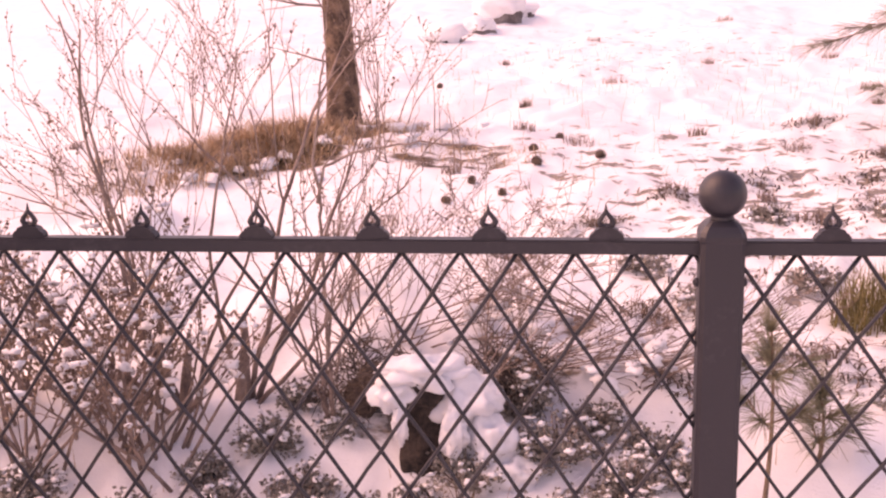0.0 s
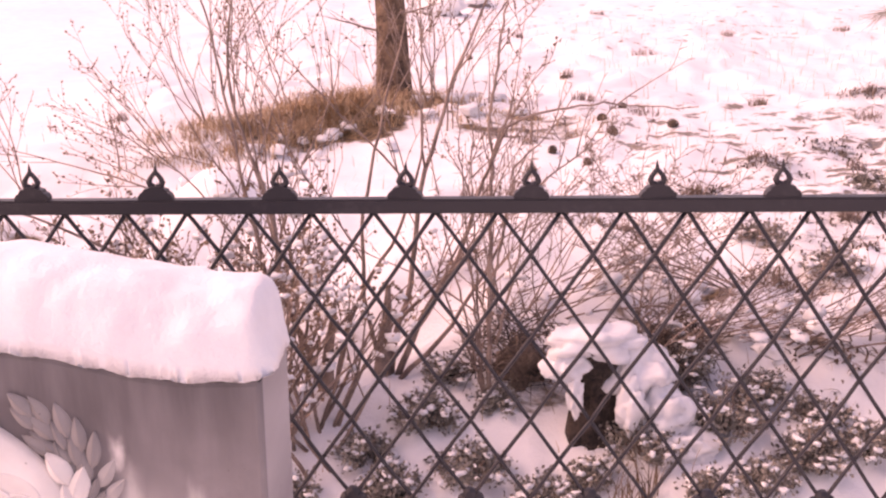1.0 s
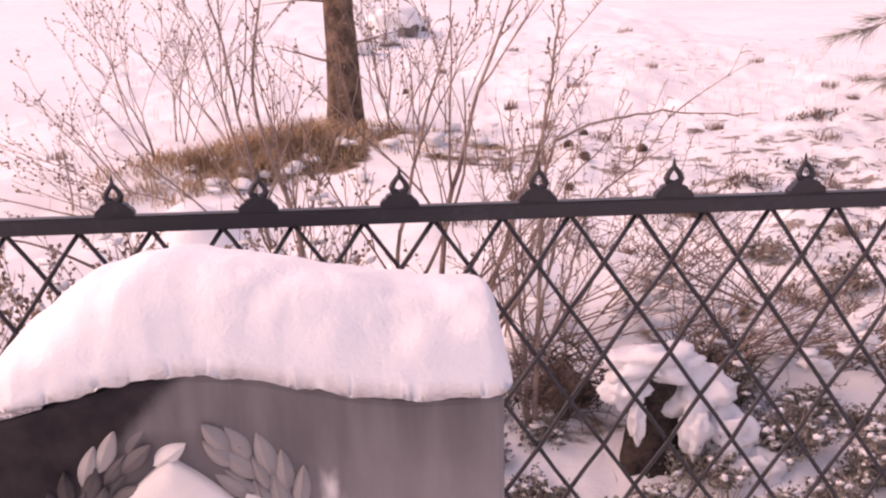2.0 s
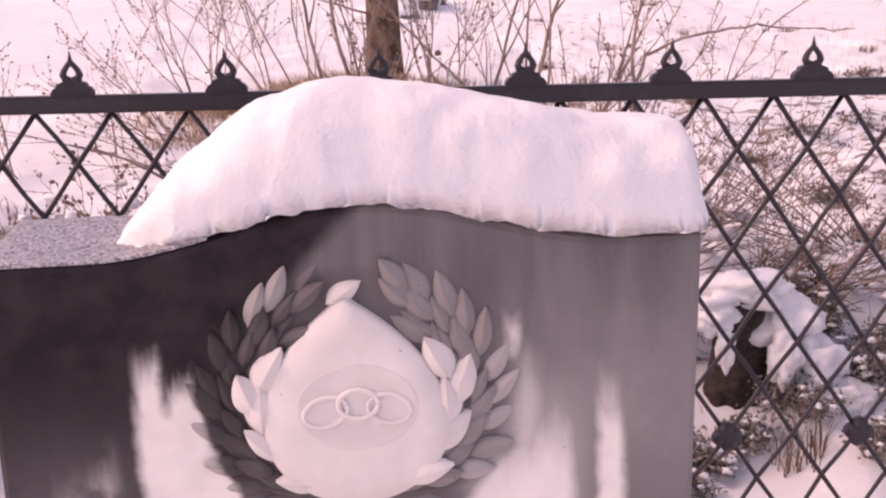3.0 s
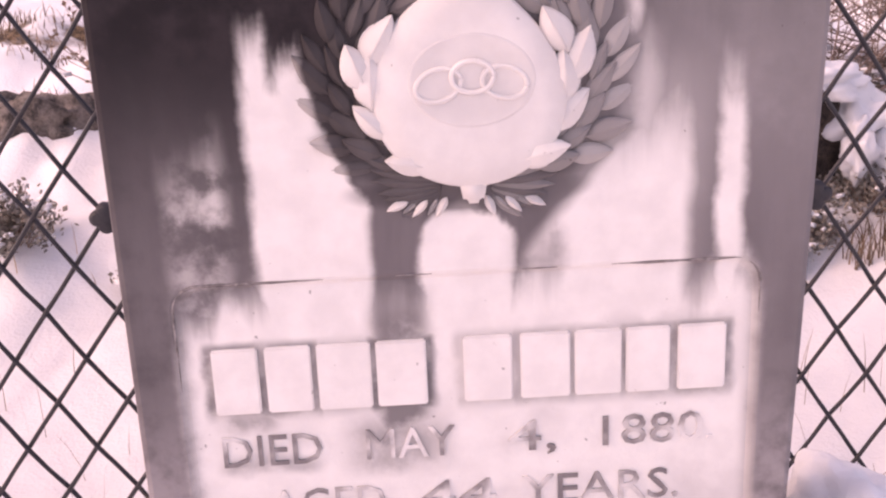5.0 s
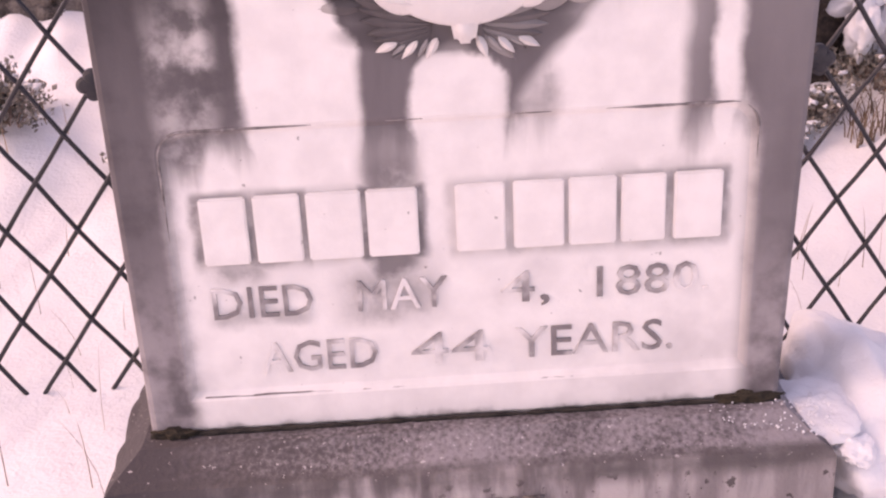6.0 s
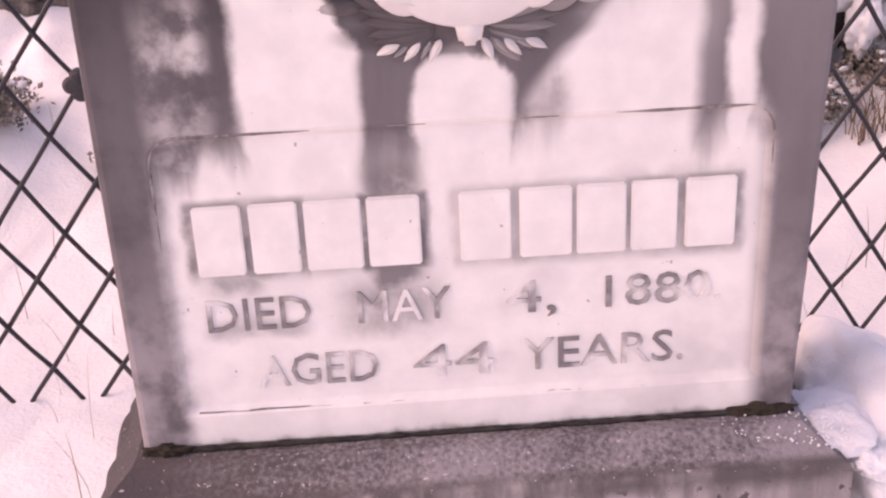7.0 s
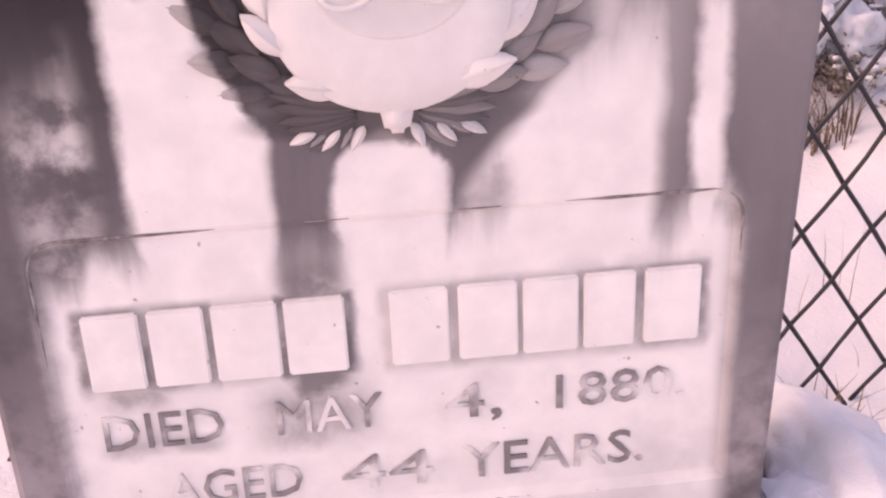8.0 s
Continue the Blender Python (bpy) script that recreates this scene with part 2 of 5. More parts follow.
def stained_marble():
    """White marble under black and grey growth that rain has washed off in vertical runs."""
    m, nt, b = material("stained_marble", 0.55)

    def amount(name, value):
        n = nt.nodes.new("ShaderNodeValue")
        n.name = name
        n.outputs[0].default_value = value
        return n.outputs[0]
    clean, wash, grimy = amount("clean", 0.0), amount("wash", 1.0), amount("grimy", 1.0)
    vec, x0, z0, y0 = stone_space(nt)
    runs = grain(nt, 1.0, 4, vec, (24, 1, 4))
    cloud = grain(nt, 26.0, 5, vec)
    fine = grain(nt, 300.0, 3, vec)
    x = mth(nt, "ADD", x0, mth(nt, "MULTIPLY", mth(nt, "SUBTRACT", cloud, 0.5), 0.016))
    z = mth(nt, "ADD", z0, mth(nt, "MULTIPLY", mth(nt, "SUBTRACT", runs, 0.5), 0.11))
    z = mth(nt, "ADD", z, mth(nt, "MULTIPLY", mth(nt, "SUBTRACT", cloud, 0.5), 0.05))

    def run(a, c, soft, top, fade, low=-1.0, lowfade=0.02, z=z):
        f = mth(nt, "MULTIPLY", smooth(nt, x, a - soft, a + soft), smooth(nt, x, c + soft, c - soft))
        f = mth(nt, "MULTIPLY", f, smooth(nt, z, top + fade, top - fade))
        return mth(nt, "MULTIPLY", f, smooth(nt, z, low - lowfade, low + lowfade)) if low > -1 else f

    def union(fs):
        out = fs[0]
        for f in fs[1:]:
            out = mth(nt, "MAXIMUM", out, f)
        return out

    def weaker(f, k):
        return mth(nt, "MULTIPLY", f, k)
    # growth: near black to one side, grey to the other
    edge = mth(nt, "SUBTRACT", x, mth(nt, "MAXIMUM", mth(nt, "MULTIPLY", mth(nt, "SUBTRACT", z0, 0.56), 0.9), -0.05))
    dark = mix(nt, smooth(nt, cloud, 0.35, 0.7), (0.010, 0.007, 0.010), (0.030, 0.023, 0.027))
    grey = mix(nt, smooth(nt, runs, 0.3, 0.72), (0.105, 0.097, 0.102), (0.185, 0.172, 0.18))
    grey = mix(nt, mth(nt, "MULTIPLY", smooth(nt, x0, 0.08, 0.24, 0.0, 0.9), smooth(nt, z0, 0.60, 0.40)), grey, mix(nt, cloud, (0.20, 0.185, 0.19), (0.36, 0.335, 0.345)))
    growth = mix(nt, smooth(nt, edge, -0.045, -0.02), dark, grey)
    growth = mix(nt, mth(nt, "MULTIPLY", smooth(nt, mth(nt, "ADD", z0, mth(nt, "MULTIPLY", mth(nt, "SUBTRACT", cloud, 0.5), 0.12)), 0.50, 0.28), smooth(nt, cloud, 0.25, 0.6, 0.6, 0.95)), growth, mix(nt, runs, (0.10, 0.088, 0.094), (0.21, 0.19, 0.20)))
    growth = mix(nt, smooth(nt, mth(nt, "ADD", z0, mth(nt, "MULTIPLY", mth(nt, "SUBTRACT", cloud, 0.5), 0.12)), 0.23, 0.07, 0.0, 0.9), growth, mix(nt, smooth(nt, cloud, 0.3, 0.65), (0.13, 0.115, 0.122), (0.36, 0.33, 0.34)))
    # right side face: stronger sky light painted in as paler growth, with streaks
    lit_flank = mth(nt, "MULTIPLY", smooth(nt, y0, 0.004, 0.009), smooth(nt, x0, 0.2, 0.25))
    growth = mix(nt, mth(nt, "MULTIPLY", lit_flank, 0.8), growth, mix(nt, smooth(nt, runs, 0.3, 0.7), (0.24, 0.22, 0.23), (0.50, 0.475, 0.48)))
    # washed runs
    zc = mth(nt, "ADD", z0, mth(nt, "MULTIPLY", mth(nt, "SUBTRACT", cloud, 0.5), 0.03))
    above = mth(nt, "MAXIMUM", mth(nt, "SUBTRACT", zc, 0.347), 0.0)
    lean = mth(nt, "ADD", x, mth(nt, "MULTIPLY", above, 0.48))
    broad = mth(nt, "MULTIPLY", mth(nt, "MULTIPLY", smooth(nt, x, -0.176, -0.163), smooth(nt, lean, -0.068, -0.076)), smooth(nt, z, 0.475, 0.435))
    off = mth(nt, "SUBTRACT", x, 0.006)
    arch = mth(nt, "SUBTRACT", 0.349, mth(nt, "MULTIPLY", mth(nt, "MULTIPLY", off, off), 17.0))
    middle = mth(nt, "MULTIPLY", run(-0.034, 0.046, 0.005, 0.36, 0.01), smooth(nt, mth(nt, "SUBTRACT", zc, arch), 0.004, -0.006))
    slope = mth(nt, "SUBTRACT", zc, mth(nt, "ADD", 0.304, mth(nt, "MULTIPLY", mth(nt, "SUBTRACT", x, 0.055), 1.12)))
    side = mth(nt, "MULTIPLY", run(0.054, 0.196, 0.010, 0.412, 0.045), smooth(nt, slope, 0.012, -0.014))
    washed = union([
        run(-0.167, -0.147, 0.006, 0.490, 0.025), run(-0.142, -0.121, 0.006, 0.468, 0.02), broad, middle, side,
        weaker(run(-0.147, -0.142, 0.006, 0.47, 0.03), 0.55),
        mth(nt, "MULTIPLY", run(-0.238, -0.190, 0.010, 0.375, 0.06), smooth(nt, cloud, 0.38, 0.60, 0.1, 0.95)),
        weaker(run(0.144, 0.168, 0.014, 0.468, 0.035), 0.6), weaker(run(0.10, 0.20, 0.03, 0.44, 0.05), 0.35),
        run(0.217, 0.239, 0.006, 0.425, 0.03), weaker(run(0.221, 0.236, 0.006, 0.452, 0.02), 0.5), weaker(run(0.140, 0.152, 0.006, 0.515, 0.018, 0.49), 0.85),
        run(-0.240, 0.252, 0.012, 0.268, 0.030),
    ])
    tails = union([run(-0.075, -0.034, 0.006, 0.36, 0.02, 0.243, 0.035), weaker(run(0.046, 0.086, 0.010, 0.32, 0.02, 0.266, 0.022), 0.7),
                   weaker(run(0.192, 0.216, 0.008, 0.43, 0.03, 0.245, 0.03), 0.62), run(-0.262, -0.178, 0.012, 0.40, 0.02, 0.258, 0.022)])
    tails = mth(nt, "MULTIPLY", tails, smooth(nt, zc, 0.35, 0.33, 0.0, 1.0))
    washed = mth(nt, "MULTIPLY", washed, mth(nt, "SUBTRACT", 1.0, mth(nt, "MULTIPLY", tails, smooth(nt, cloud, 0.3, 0.65, 0.95, 0.6))), clamp=True)
    # the carved wreath and its sprays hold the growth
    def oval(cx, cz, rx, rz):
        dx, dz = mth(nt, "DIVIDE", mth(nt, "SUBTRACT", x, cx), rx), mth(nt, "DIVIDE", mth(nt, "SUBTRACT", z0, cz), rz)
        return mth(nt, "SQRT", mth(nt, "ADD", mth(nt, "MULTIPLY", dx, dx), mth(nt, "MULTIPLY", dz, dz)))
    held = mth(nt, "MAXIMUM", smooth(nt, oval(0.012, 0.452, 0.126, 0.112), 1.06, 0.95), smooth(nt, oval(0.010, 0.357, 0.096, 0.018), 1.15, 0.8))
    washed = mth(nt, "MULTIPLY", washed, mth(nt, "SUBTRACT", 1.0, mth(nt, "MULTIPLY", held, smooth(nt, cloud, 0.3, 0.6, 0.95, 0.75))), clamp=True)
    growth = mix(nt, mth(nt, "MULTIPLY", held, 0.6), growth, mix(nt, smooth(nt, x0, -0.09, 0.05), (0.040, 0.033, 0.036), (0.135, 0.122, 0.128)))
    washed = mth(nt, "MULTIPLY", washed, wash)
    washed = mth(nt, "MAXIMUM", washed, clean)
    white = mix(nt, smooth(nt, cloud, 0.3, 0.7), (0.75, 0.72, 0.705), (0.84, 0.81, 0.79))
    # grime that clings round the raised letters
    zs = mth(nt, "ADD", z0, mth(nt, "MULTIPLY", mth(nt, "SUBTRACT", cloud, 0.5), 0.008))
    near_bars = [weaker(run(a - 0.0075, c + 0.0075, 0.0045, 0.2295, 0.005, 0.158, 0.007, zs), k) for a, c, k in NAME_BARS]
    cling = union(near_bars + [weaker(run(-0.076, -0.030, 0.012, 0.26, 0.02, 0.14, 0.01, zc), 0.9), weaker(run(-0.215, -0.165, 0.010, 0.165, 0.010, 0.148, 0.010, zc), 0.7),
                               weaker(run(0.125, 0.235, 0.015, 0.232, 0.01, 0.17, 0.01, zc), 0.45), weaker(run(-0.10, -0.02, 0.02, 0.15, 0.012, 0.10, 0.01, zc), 0.6),
                               weaker(run(-0.215, -0.13, 0.01, 0.120, 0.008, 0.106, 0.006, zc), 0.45)])
    cling = mth(nt, "MULTIPLY", mth(nt, "MULTIPLY", cling, grimy), smooth(nt, cloud, 0.28, 0.58, 0.35, 1.0))
    white = mix(nt, cling, white, (0.15, 0.135, 0.142))
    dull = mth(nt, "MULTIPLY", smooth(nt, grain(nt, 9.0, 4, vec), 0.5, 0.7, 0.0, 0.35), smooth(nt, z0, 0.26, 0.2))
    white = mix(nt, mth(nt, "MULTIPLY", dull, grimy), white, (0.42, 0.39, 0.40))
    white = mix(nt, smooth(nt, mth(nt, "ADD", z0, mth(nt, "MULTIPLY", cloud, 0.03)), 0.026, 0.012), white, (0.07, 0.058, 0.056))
    col = mix(nt, washed, growth, white)
    speck = smooth(nt, grain(nt, 130.0, 2, vec), 0.74, 0.78, 0.0, 0.5)
    plug(nt, b.inputs["Base Color"], mix(nt, speck, col, (0.06, 0.05, 0.045)))
    plug(nt, b.inputs["Roughness"], smooth(nt, washed, 0.0, 1.0, 0.55, 0.65))
    b.inputs["Specular IOR Level"].default_value = 0.22
    bump(nt, b, mth(nt, "ADD", cloud, mth(nt, "MULTIPLY", fine, 0.5)), 0.25, 0.002)
    return m


def weathered_base():
    m, nt, b = material("weathered_marble_base", 0.75)
    vec, x0, z0, y0 = stone_space(nt)
    cloud, runs, fine = grain(nt, 18.0, 5, vec), grain(nt, 1.0, 4, vec, (42, 1, 8)), grain(nt, 220.0, 4, vec)
    body = mix(nt, smooth(nt, runs, 0.38, 0.66), (0.15, 0.13, 0.135), (0.46, 0.42, 0.42))
    body = mix(nt, smooth(nt, x0, 0.05, 0.30, 0.0, 0.6), body, (0.26, 0.235, 0.24))
    patch = grain(nt, 5.0, 5, vec)
    wash = mix(nt, smooth(nt, mth(nt, "ADD", mth(nt, "MULTIPLY", patch, 0.6), mth(nt, "MULTIPLY", fine, 0.4)), 0.40, 0.62), (0.075, 0.064, 0.068), (0.27, 0.245, 0.26))
    level = mth(nt, "ADD", z0, mth(nt, "MULTIPLY", mth(nt, "SUBTRACT", cloud, 0.5), 0.006))
    col = mix(nt, smooth(nt, level, -0.026, -0.021), body, wash)
    arris = mth(nt, "MULTIPLY", smooth(nt, level, -0.050, -0.028), smooth(nt, level, -0.016, -0.022))
    col = mix(nt, mth(nt, "MULTIPLY", arris, smooth(nt, cloud, 0.3, 0.6, 0.3, 0.9)), col, (0.075, 0.064, 0.066))
    col = mix(nt, smooth(nt, mth(nt, "ADD", x0, mth(nt, "MULTIPLY", cloud, 0.12)), -0.06, -0.25), col, (0.045, 0.038, 0.044))
    lichen = mth(nt, "MULTIPLY", smooth(nt, grain(nt, 75.0, 3, vec), 0.61, 0.66), smooth(nt, mth(nt, "ADD", x0, mth(nt, "MULTIPLY", cloud, 0.2)), -0.05, 0.2, 0.1, 1.0))
    lichen = mth(nt, "MULTIPLY", lichen, smooth(nt, level, -0.03, -0.04))
    col = mix(nt, mth(nt, "MULTIPLY", lichen, 0.85), col, (0.045, 0.036, 0.036))
    pale = mth(nt, "MULTIPLY", smooth(nt, grain(nt, 210.0, 2, vec), 0.68, 0.72), smooth(nt, level, -0.03, -0.02))
    col = mix(nt, mth(nt, "MULTIPLY", pale, 0.7), col, (0.55, 0.52, 0.52))
    plug(nt, b.inputs["Base Color"], col)
    bump(nt, b, mth(nt, "ADD", cloud, mth(nt, "MULTIPLY", fine, 0.6)), 0.55, 0.005)
    return m


def washed_marble(name, clean, wash=1.0):
    """The same marble where rain has rinsed it more, or less."""
    m = MARBLE.copy()
    m.name = name
    for key, v in (("clean", clean), ("wash", wash), ("grimy", 1.0 if clean < 0.5 else 0.0)):
        m.node_tree.nodes[key].outputs[0].default_value = v
    return m


MARBLE = stained_marble()
CLEAN_MARBLE = washed_marble("washed_marble", 0.93)
LEAF_MARBLE = washed_marble("wreath_marble", 0.21, 0.6)
DARK_LEAF_MARBLE = washed_marble("dark_wreath_marble", 0.035, 0.5)
TIPPED_LEAF_MARBLE = washed_marble("washed_wreath_marble", 0.42, 0.7)
OVAL_MARBLE = washed_marble("oval_marble", 0.86)
BAR_MARBLE = washed_marble("bar_marble", 0.86)
BASE_STONE = weathered_base()
DARK_LETTER = mottled("grimy_base_letter", (0.05, 0.042, 0.044), (0.22, 0.20, 0.20), 60, 0.85, 260, 0.4, 0.002)
LETTER, lt, lb = material("grimy_letter", 0.7)
_vec, _x, _z, _y = stone_space(lt)
plug(lt, lb.inputs["Base Color"], mix(lt, smooth(lt, grain(lt, 15.0, 4, _vec), 0.40, 0.60), (0.20, 0.18, 0.185), (0.74, 0.71, 0.70)))
bump(lt, lb, grain(lt, 200.0, 3, _vec), 0.3, 0.002)


def build_slab():
    """Slab with a wavy top, rounded arrises and a sunk inscription panel."""
    outer = [(LEFT_FOOT, 0.0), (RIGHT_FOOT, 0.0), (RIGHT_TOP, SHOULDER)]
    xs = [RIGHT_TOP - (RIGHT_TOP - LEFT_TOP) * i / 48 for i in range(1, 48)]
    outer += [(x, top_line(x)) for x in xs] + [(LEFT_TOP, SHOULDER)]
    px0, px1, pz0, pz1, r = -0.246, 0.259, 0.034, 0.288, 0.024
    panel = [(px0, pz0), (px1, pz0), (px1, pz1 - r)]
    panel += [(px1 - r + r * math.cos(a), pz1 - r + r * math.sin(a)) for a in (math.pi / 12 * k for k in range(1, 6))] + [(px1 - r, pz1), (px0 + r, pz1)]
    panel += [(px0 + r - r * math.sin(a), pz1 - r + r * math.cos(a)) for a in (math.pi / 12 * k for k in range(1, 6))] + [(px0, pz1 - r)]
    c = (0.005, 0.17)

    def cut(poly, ang):
        dx, dz = math.cos(ang), math.sin(ang)
        best = None
        for (ax, az), (bx, bz) in zip(poly, poly[1:] + poly[:1]):
            ex, ez = bx - ax, bz - az
            den = dx * ez - dz * ex
            if abs(den) < 1e-12:
                continue
            k = ((ax - c[0]) * ez - (az - c[1]) * ex) / den
            u = ((ax - c[0]) * dz - (az - c[1]) * dx) / den
            if k > 0 and -1e-6 <= u <= 1 + 1e-6:
                best = k if best is None else max(best, k)
        return c[0] + dx * best, c[1] + dz * best
    angs = sorted({round(math.atan2(z - c[1], x - c[0]), 6) for x, z in outer + panel})
    n = len(angs)
    o, p = [cut(outer, a) for a in angs], [cut(panel, a) for a in angs]

    def inset(loop, d, mid):
        return [(x - d * (x - mid[0]) / max(abs(x - mid[0]), 0.06), z - d * (z - mid[1]) / max(abs(z - mid[1]), 0.06)) for x, z in loop]
    soft = 0.006
    rings = [(o, STONE_DEPTH), (o, soft), (inset(o, soft * 0.3, (0, 0.28)), soft * 0.3), (inset(o, soft, (0, 0.28)), 0.0),
             (p, 0.0), (inset(p, 0.003, (0.005, 0.16)), 0.0012), (inset(p, 0.0075, (0.005, 0.16)), 0.0055)]
    vs = [(x, y, z) for loop, y in rings for x, z in loop]
    fs = []
    for k in range(len(rings) - 1):
        for i in range(n):
            j = (i + 1) % n
            fs.append((k * n + i, (k + 1) * n + i, (k + 1) * n + j, k * n + j))
    fs.append(tuple(range(n)))
    fs.append(tuple((len(rings) - 1) * n + i for i in reversed(range(n))))
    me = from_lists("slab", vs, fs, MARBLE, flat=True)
    bm = bmesh.new()
    bm.from_mesh(me)
    bmesh.ops.recalc_face_normals(bm, faces=bm.faces)
    bm.to_mesh(me)
    bm.free()
    return part("slab", me, None, gravestone, "white marble slab with a wavy top, black and grey stains")


slab = build_slab()


def build_base():
    """Base block with a sloped wash round the slab and rock-faced ends."""
    x, y0, y1 = 0.325, -0.055, 0.20
    prof = [(0.0, -0.36), (0.0, -0.030), (0.003, -0.024), (0.010, -0.019), (0.034, 0.001)]
    bm = bmesh.new()
    bars = []
    for d, z in prof:
        ring = []
        for (ax, ay), (bx, by) in (((-x + d, y0 + d), (x - d, y0 + d)), ((x - d, y0 + d), (x - d, y1 - d)), ((x - d, y1 - d), (-x + d, y1 - d)), ((-x + d, y1 - d), (-x + d, y0 + d))):
            for i in range(24):
                k = i / 24
                p = Vector((ax + (bx - ax) * k, ay + (by - ay) * k, z))
                side = abs(p.x) > x - d - 0.001 and z < -0.02
                p += Vector((noise.noise(p * 30), noise.noise(p * 31 + Vector((5, 0, 0))), 0.4 * noise.noise(p * 33))) * (0.007 if side else 0.0015)
                ring.append(bm.verts.new(p))
        bars.append(ring)
    for a, b in zip(bars, bars[1:]):
        for i in range(len(a)):
            j = (i + 1) % len(a)
            bm.faces.new((a[i], a[j], b[j], b[i]))
    bm.faces.new(bars[-1])
    return part("base", bm, BASE_STONE, gravestone, "grey weathered marble base, sloped top edge, dark lichen")


base = build_base()


def leaf_mesh(length, width, thick):
    """A pointed laurel leaf with a raised midrib, lying in the xz plane, tip along +z."""
    vs, fs, n = [], [], 9
    for i in range(n):
        k = i / (n - 1)
        w = width * 0.5 * math.sin(math.pi * min(k ** 0.8, 1.0)) ** 0.8 + 0.0002
        h = thick * (0.35 + 0.65 * math.sin(math.pi * (0.1 + 0.8 * k)))
        for u, d in ((-1, 0.0), (-0.6, 0.75), (-0.12, 0.8), (0, 1.0), (0.12, 0.8), (0.6, 0.75), (1, 0.0)):
            vs.append((u * w, 0.001 - d * h, k * length))
    for i in range(n - 1):
        for j in range(6):
            q = i * 7 + j
            fs.append((q, q + 1, q + 8, q + 7))
    return from_lists("leaf", vs, fs)


def build_wreath():
    rnd = random.Random(4)
    dark_leaf, pale_leaf = leaf_mesh(0.040, 0.0175, 0.0075), leaf_mesh(0.046, 0.026, 0.0125)
    dark_leaf.materials.append(DARK_LEAF_MARBLE)
    grey_leaf = dark_leaf.copy()
    grey_leaf.materials[0] = LEAF_MARBLE
    tipped_leaf = dark_leaf.copy()
    tipped_leaf.materials[0] = TIPPED_LEAF_MARBLE
    pale_leaf.materials.append(CLEAN_MARBLE)
    cx, cz = 0.012, 0.452

    def leaf(mesh, side, a, rx, rz, turn, size, y):
        a = radians(a)
        way = math.degrees(math.atan2(rz * math.cos(a), -side * rx * math.sin(a)))
        ob = part("leaf", mesh, None, slab)
        wide = size * rnd.uniform(0.85, 1.15)
        ob.matrix_basis = pose(cx + side * rx * math.cos(a), y, cz + rz * math.sin(a), rnd.uniform(-5, 5), -(way - 90 + side * turn), rnd.uniform(-10, 10)) @ Matrix.Diagonal((wide, 1, size, 1))
    # outer leaves stand away from the stem, the next row lies along it, washed pale leaves line the inside
    for side in (-1, 1):
        for i in range(10):
            mesh = (tipped_leaf if i in (0, 2, 3, 4) else grey_leaf) if side > 0 else (tipped_leaf if i in (7, 8) else dark_leaf)
            leaf(mesh, side, -44 + i * 12.2 + rnd.uniform(-2, 2), 0.111, 0.101, -40 + i * 1.6 + rnd.uniform(-5, 5), rnd.uniform(0.9, 1.1), 0.0)
            leaf(grey_leaf if side > 0 else dark_leaf, side, -58 + i * 13.2 + rnd.uniform(-2, 2), 0.099, 0.091, -12 + rnd.uniform(-8, 8), rnd.uniform(0.85, 1.05), -0.001)
        for i in range(8):
            mesh = pale_leaf if i < 6 else (grey_leaf if side > 0 else dark_leaf)
            leaf(mesh, side, -66 + i * 15 + rnd.uniform(-3, 3), 0.082, 0.078, (20 if i % 2 else -10) + rnd.uniform(-6, 6), rnd.uniform(0.85, 1.05), -0.004 if i < 6 else 0.0)
        for i in range(12):
            leaf(dark_leaf if side < 0 or i < 3 else grey_leaf, side, -76 + i * 11.0, 0.088, 0.082, 2 + rnd.uniform(-8, 8), rnd.uniform(0.6, 0.8), 0.001)
    leaf(pale_leaf, -1, 78, 0.095, 0.086, -20, 0.75, 0.0)
    # crossed ends of the two branches: fanned leaves on both sides of the knot, frayed short tips below
    for side in (-1, 1):
        for i in range(7):
            lean = 74 + i * 9 + rnd.uniform(-4, 4)
            ob = part("leaf", dark_leaf if side < 0 or i % 2 else grey_leaf, None, slab)
            k = 1.55 - 0.11 * i
            ob.matrix_basis = pose(0.0075 + side * 0.020, 0.0005 * i, 0.366 - 0.002 * i, 0, side * lean, 0) @ Matrix.Diagonal((0.85, 1, k, 1))
        for i in range(5):
            ob = part("leaf", tipped_leaf if i % 2 else pale_leaf, None, slab)
            ob.matrix_basis = pose(0.0075 + side * (0.016 + 0.008 * i), 0.0, 0.352 - 0.0005 * i, 0, side * (150 - 9 * i + rnd.uniform(-8, 8)), 0) @ Matrix.Diagonal((0.32, 0.7, 0.42, 1))
    # smooth field inside the wreath: a shield, round below and pointed at the top
    mx, mz, n = 0.013, 0.431, 24
    rim = [(mx + 0.079 * math.cos(a), mz + 0.070 * math.sin(a)) for a in (math.pi + math.pi * k / n for k in range(n))]
    for k in range(n):
        u = 1 - k / n
        rim.append((mx + 0.079 * (1 - (1 - u) ** 2.1) - 0.006 * (1 - u), mz + 0.112 * (1 - u)))
    for k in range(n):
        u = k / n
        rim.append((mx - 0.079 * (1 - (1 - u) ** 2.1) - 0.006 * (1 - u), mz + 0.112 * (1 - u)))
    n = len(rim)
    vs = []
    for scale, y in ((1.0, 0.002), (0.99, -0.008), (0.955, -0.0135), (0.70, -0.0155)):
        vs += [(mx + (x - mx) * scale, y, mz + 0.012 + (z - mz - 0.012) * scale) for x, z in rim]
    fs = [(k * n + i, k * n + (i + 1) % n, (k + 1) * n + (i + 1) % n, (k + 1) * n + i) for k in range(3) for i in range(n)]
